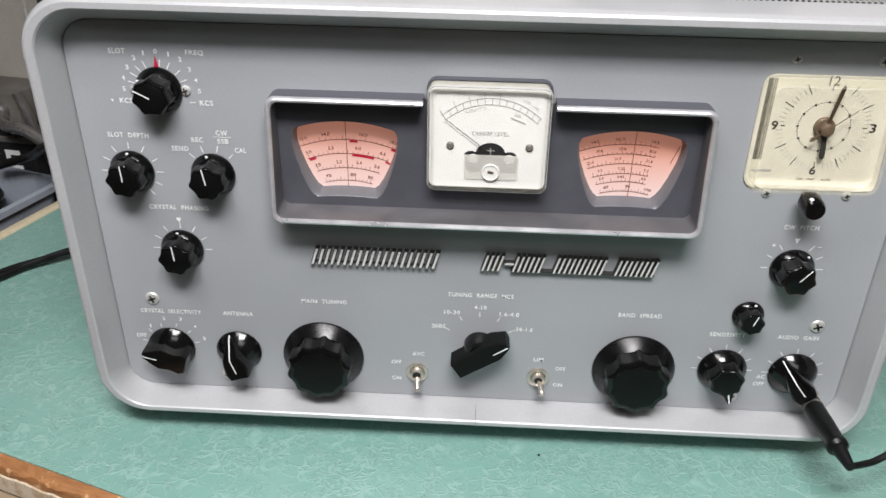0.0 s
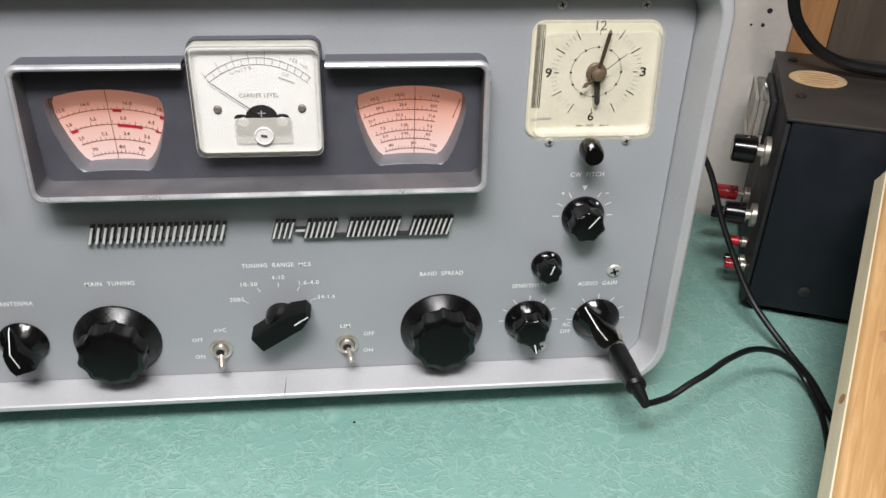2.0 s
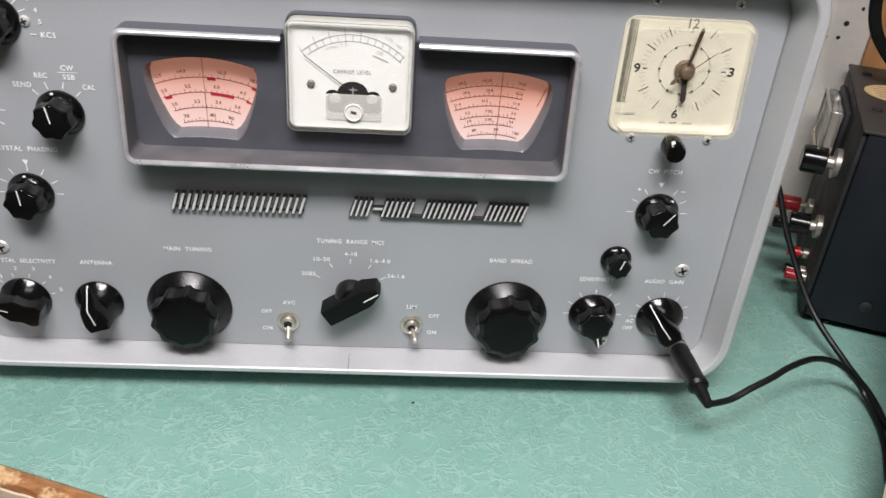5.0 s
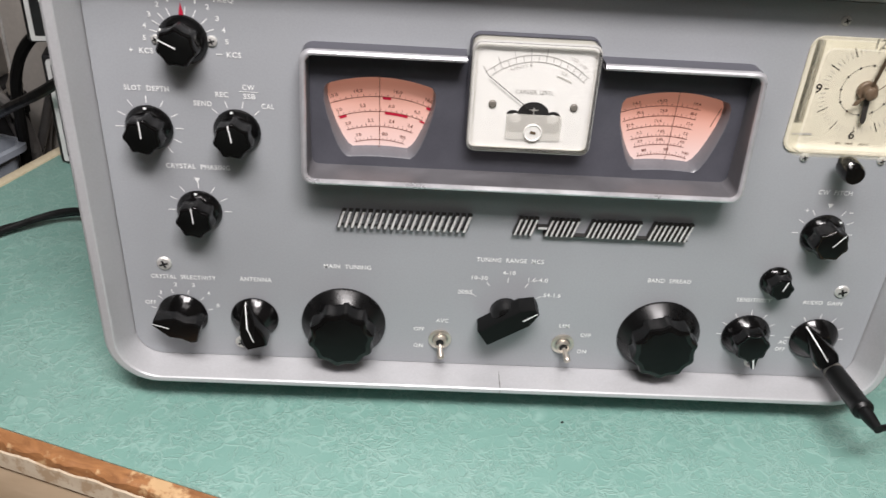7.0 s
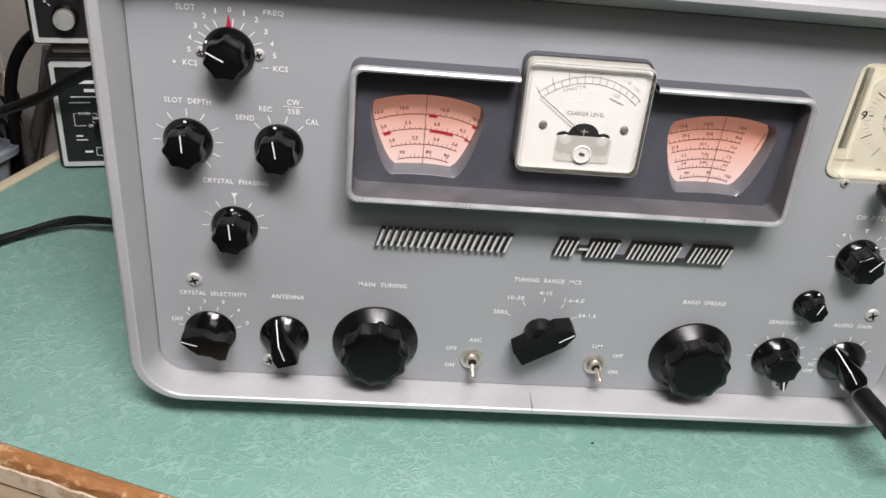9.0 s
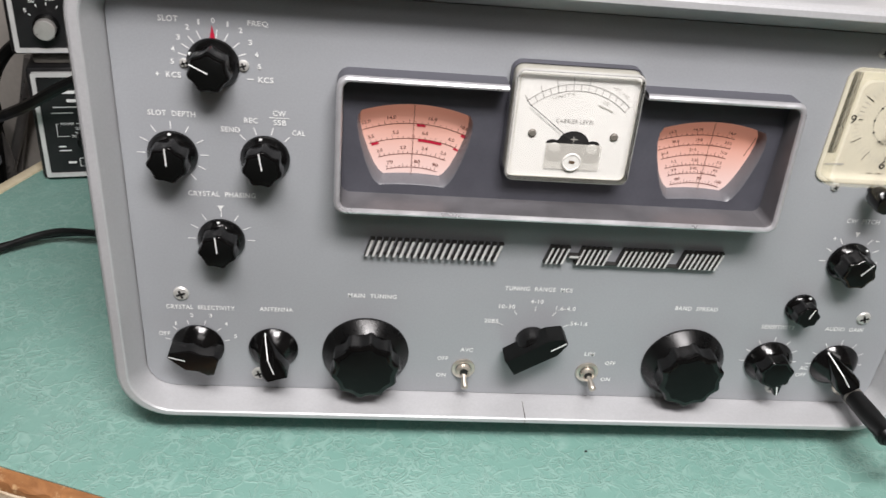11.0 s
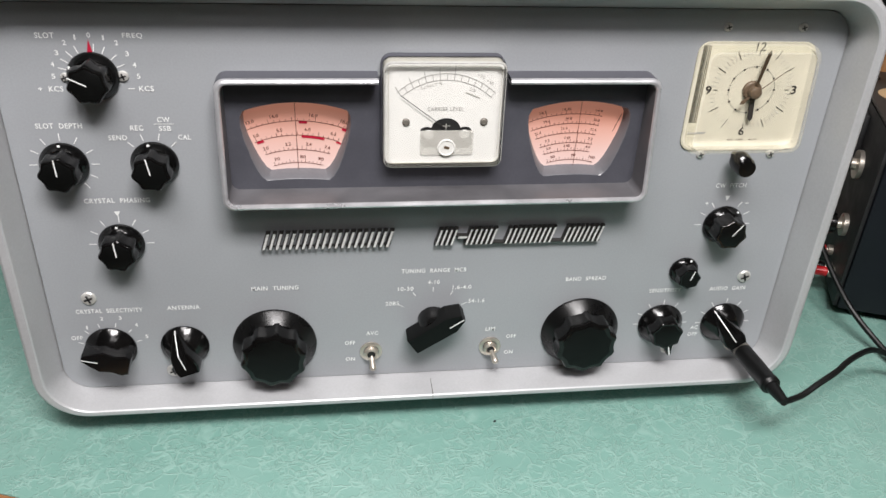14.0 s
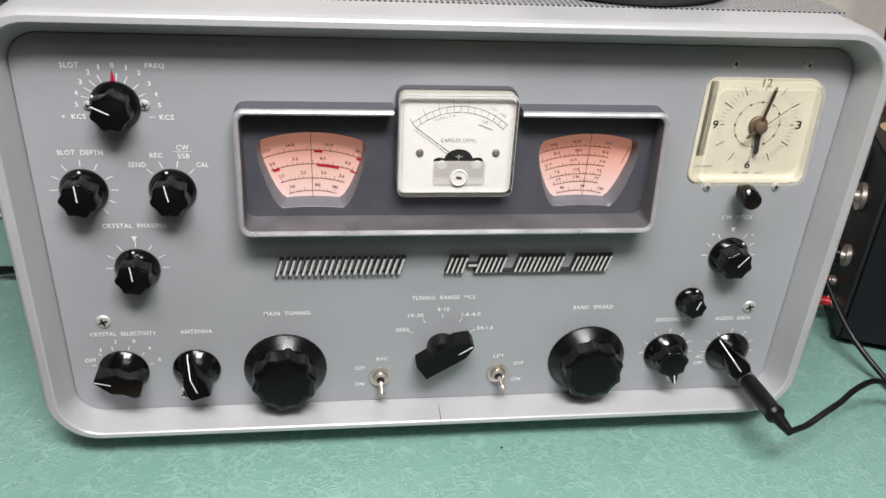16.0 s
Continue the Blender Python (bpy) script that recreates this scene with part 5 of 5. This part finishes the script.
solo("spacer_plate", moved(box_bm(0.002, 0.106, 0.012, 0.072, 0.0, 0.0095, 0.003), pose(-0.397, 0.312, TABLE + 0.1082, 0, 0, 12)), M_GREYBOX, "dark grey spacer between the stacked watt meters", "spacer")
top = watt_meter(TABLE + 0.1178, 0.082, (-0.405, 0.311), "black watt meter with aluminium knob, upper of a stack")
for t, x, z, wd in (("5", 0.0125, 0.040, 0.0022), ("50", 0.0185, 0.048, 0.0048), ("500", 0.0330, 0.050, 0.0078)):
    word(top, t, x, z, wd, 0.0032)
for x, z, a in ((0.0155, 0.0365, 45), (0.0215, 0.044, 25), (0.0295, 0.0455, 0), (0.0375, 0.043, -30)):
    part("tick_mark", moved(strip_bm([(0, -0.0012), (0, 0.0012)], 0.0008, 0.0), pose(x, 0.0013, z, 0, -a, 0)), M_WHITE, top, local=True)
part("knob_skirt", moved(turned([(0.0108, 0.0012), (0.0102, -0.004)], 28), pose(0.0272, 0, 0.0265)), M_BAKE, top, local=True)
part("knob", moved(turned([(0.0086, -0.004), (0.0086, -0.011), (0.0078, -0.012)], 32), pose(0.0272, 0, 0.0265)), M_ALU, top, "turned aluminium knob", local=True)

# low stand and the clutter on it, past the bench's end
LOW = 0.60
stand = thing("side_stand", uv(-0.82, 0.05, 0), "dark low wooden stand beside the workbench", "stand", turn=TURNED)
part("top", box_bm(-0.36, 0.295, -0.20, 0.285, LOW - 0.025, LOW, 0.002), M_PLY, stand, local=True)
for x in (-0.33, 0.27):
    for y in (-0.17, 0.255):
        part("leg", box_bm(x - 0.02, x + 0.02, y - 0.02, y + 0.02, 0, LOW - 0.025, 0.002), M_PLY, stand, local=True)

tub = thing("storage_tub", (-0.60, 0.40, LOW), "milky blue-grey plastic storage tub with odds and ends", "storage tub", turn=TURNED)
bm = bmesh.new()


def tubring(d, z, r=0.018):
    return [Vector((a, b, z)) for a, b in rrect(-0.095 - d, 0.095 + d, -0.06 - d, 0.06 + d, r, 5)]


loft(bm, [tubring(-0.010, 0.001), tubring(0.0, 0.112), tubring(0.007, 0.114), tubring(0.007, 0.121), tubring(0.001, 0.122), tubring(-0.001, 0.116), tubring(-0.012, 0.003)], True, True)
part("tub_body", bm, M_TUB, tub, local=True)
solo("coiled_lead", joined(*[cable_bm([(-0.60 + 0.045 * math.cos(a + p), 0.40 + 0.032 * math.sin(a + p), LOW + 0.085 + 0.01 * p) for a in np.linspace(0, 6.0, 12)], 0.006, 8, 4) for p in (0, 1.2, 2.2)]), M_RUBBER, "coil of black lead lying in the storage tub", "cable")
blk = thing("battery_box", (-0.60, 0.53, LOW), "black box with white block lettering on the low stand", "box", turn=TURNED + 10)
part("body", box_bm(-0.085, 0.055, -0.03, 0.045, 0.0, 0.150, 0.004), M_BLACKBOX, blk, local=True)
for x in (-0.055, -0.015, 0.014):
    part("logo_bar", box_bm(x, x + 0.020, -0.0312, -0.0302, 0.100, 0.106), M_WHITE, blk, local=True)
    part("logo_bar", box_bm(x, x + 0.020, -0.0312, -0.0302, 0.120, 0.126), M_WHITE, blk, local=True)
    part("logo_bar", box_bm(x, x + 0.006, -0.0312, -0.0302, 0.106, 0.120), M_WHITE, blk, local=True)
part("lid_band", box_bm(-0.087, 0.057, -0.032, 0.047, 0.136, 0.144, 0.002), M_GREYBOX, blk, local=True)
trf = thing("transformer_box", (-0.60, 0.535, LOW + 0.1502), "grubby grey metal box with a round connector on the black box", "transformer", turn=TURNED + 10)
part("body", box_bm(-0.07, 0.040, -0.026, 0.035, 0.0, 0.046, 0.003), M_GREYBOX, trf, local=True)
part("connector", moved(turned([(0.010, -0.026), (0.010, -0.034), (0.007, -0.036), (0.007, -0.044)], 20), pose(0.018, 0, 0.024)), M_TUBE, trf, local=True)
solo("grey_cable", cable_bm([(-0.572, 0.480, 0.775), (-0.560, 0.462, 0.772), (-0.535, 0.462, 0.765), (-0.512, 0.468, 0.735), (-0.502, 0.470, 0.690), (-0.505, 0.465, 0.620)], 0.007), M_TUBE, "thick grey cable bending down from the metal box", "cable")
solo("cardboard_flap", moved(box_bm(-0.05, 0.045, -0.04, 0.04, 0.0, 0.004, 0.001), pose(-0.66, 0.55, LOW + 0.2035, 0, -14, 20)), M_CARD, "torn brown cardboard flap lying on the metal box", "cardboard")
# whip aerial and folded stand tubes leaning by the wall
aer = thing("whip_aerial", (-0.512, 0.475, LOW), "thin whip aerial with a silver base fitting on a black mount", "aerial")
part("mount", moved(turned([(0.014, 0.0), (0.011, 0.02), (0.009, 0.135), (0.011, 0.136), (0.011, 0.158)], 20, axis="z"), pose(-0.512, 0.475, LOW)), M_RUBBER, aer)
part("fitting", moved(turned([(0.0080, 0.158), (0.0085, 0.168), (0.0045, 0.176), (0.003, 0.182)], 20, axis="z"), pose(-0.512, 0.475, LOW)), M_CHROME, aer, "silver base fitting")
part("whip", cable_bm([(-0.512, 0.475, 0.778), (-0.511, 0.475, 0.95), (-0.507, 0.473, 1.25)], 0.0017, 8), M_STEEL, aer, "thin steel whip")
for a, b in (((-0.540, 0.505, LOW), (-0.470, 0.500, 0.790)), ((-0.530, 0.520, LOW), (-0.478, 0.515, 0.800)), ((-0.505, 0.500, LOW), (-0.560, 0.500, 0.80))):
    solo("stand_tube", cable_bm([a, ((a[0] + b[0]) / 2, (a[1] + b[1]) / 2, (a[2] + b[2]) / 2), b], 0.0055, 12), M_TUBE, "grey metal tube of a folded stand", "stand", "folded stand tubes")
solo("coax_cable", cable_bm([(-0.56, 0.43, 0.735), (-0.501, 0.40, 0.762), (-0.455, 0.345, 0.795), (-0.397, 0.293, 0.833), (-0.344, 0.276, 0.866), (-0.285, 0.270, 0.880), (-0.240, 0.285, 0.885)], 0.0050), M_RUBBER, "thick black coaxial cable in front of the watt meters", "cable")
solo("coax_cable", cable_bm([(-0.400, 0.405, 0.872), (-0.432, 0.408, 0.858), (-0.462, 0.412, 0.832), (-0.482, 0.420, 0.790), (-0.492, 0.430, 0.72), (-0.51, 0.45, 0.61)], 0.0060), M_RUBBER, "thick black coaxial cable bending down behind the watt meters", "cable")
solo("thin_wire", cable_bm([(-0.402, 0.395, 0.895), (-0.425, 0.40, 0.898), (-0.445, 0.41, 0.915), (-0.455, 0.42, 0.96), (-0.46, 0.44, 1.02)], 0.0013, 8), M_RUBBER, "thin black wire looping from the watt meter", "wire")
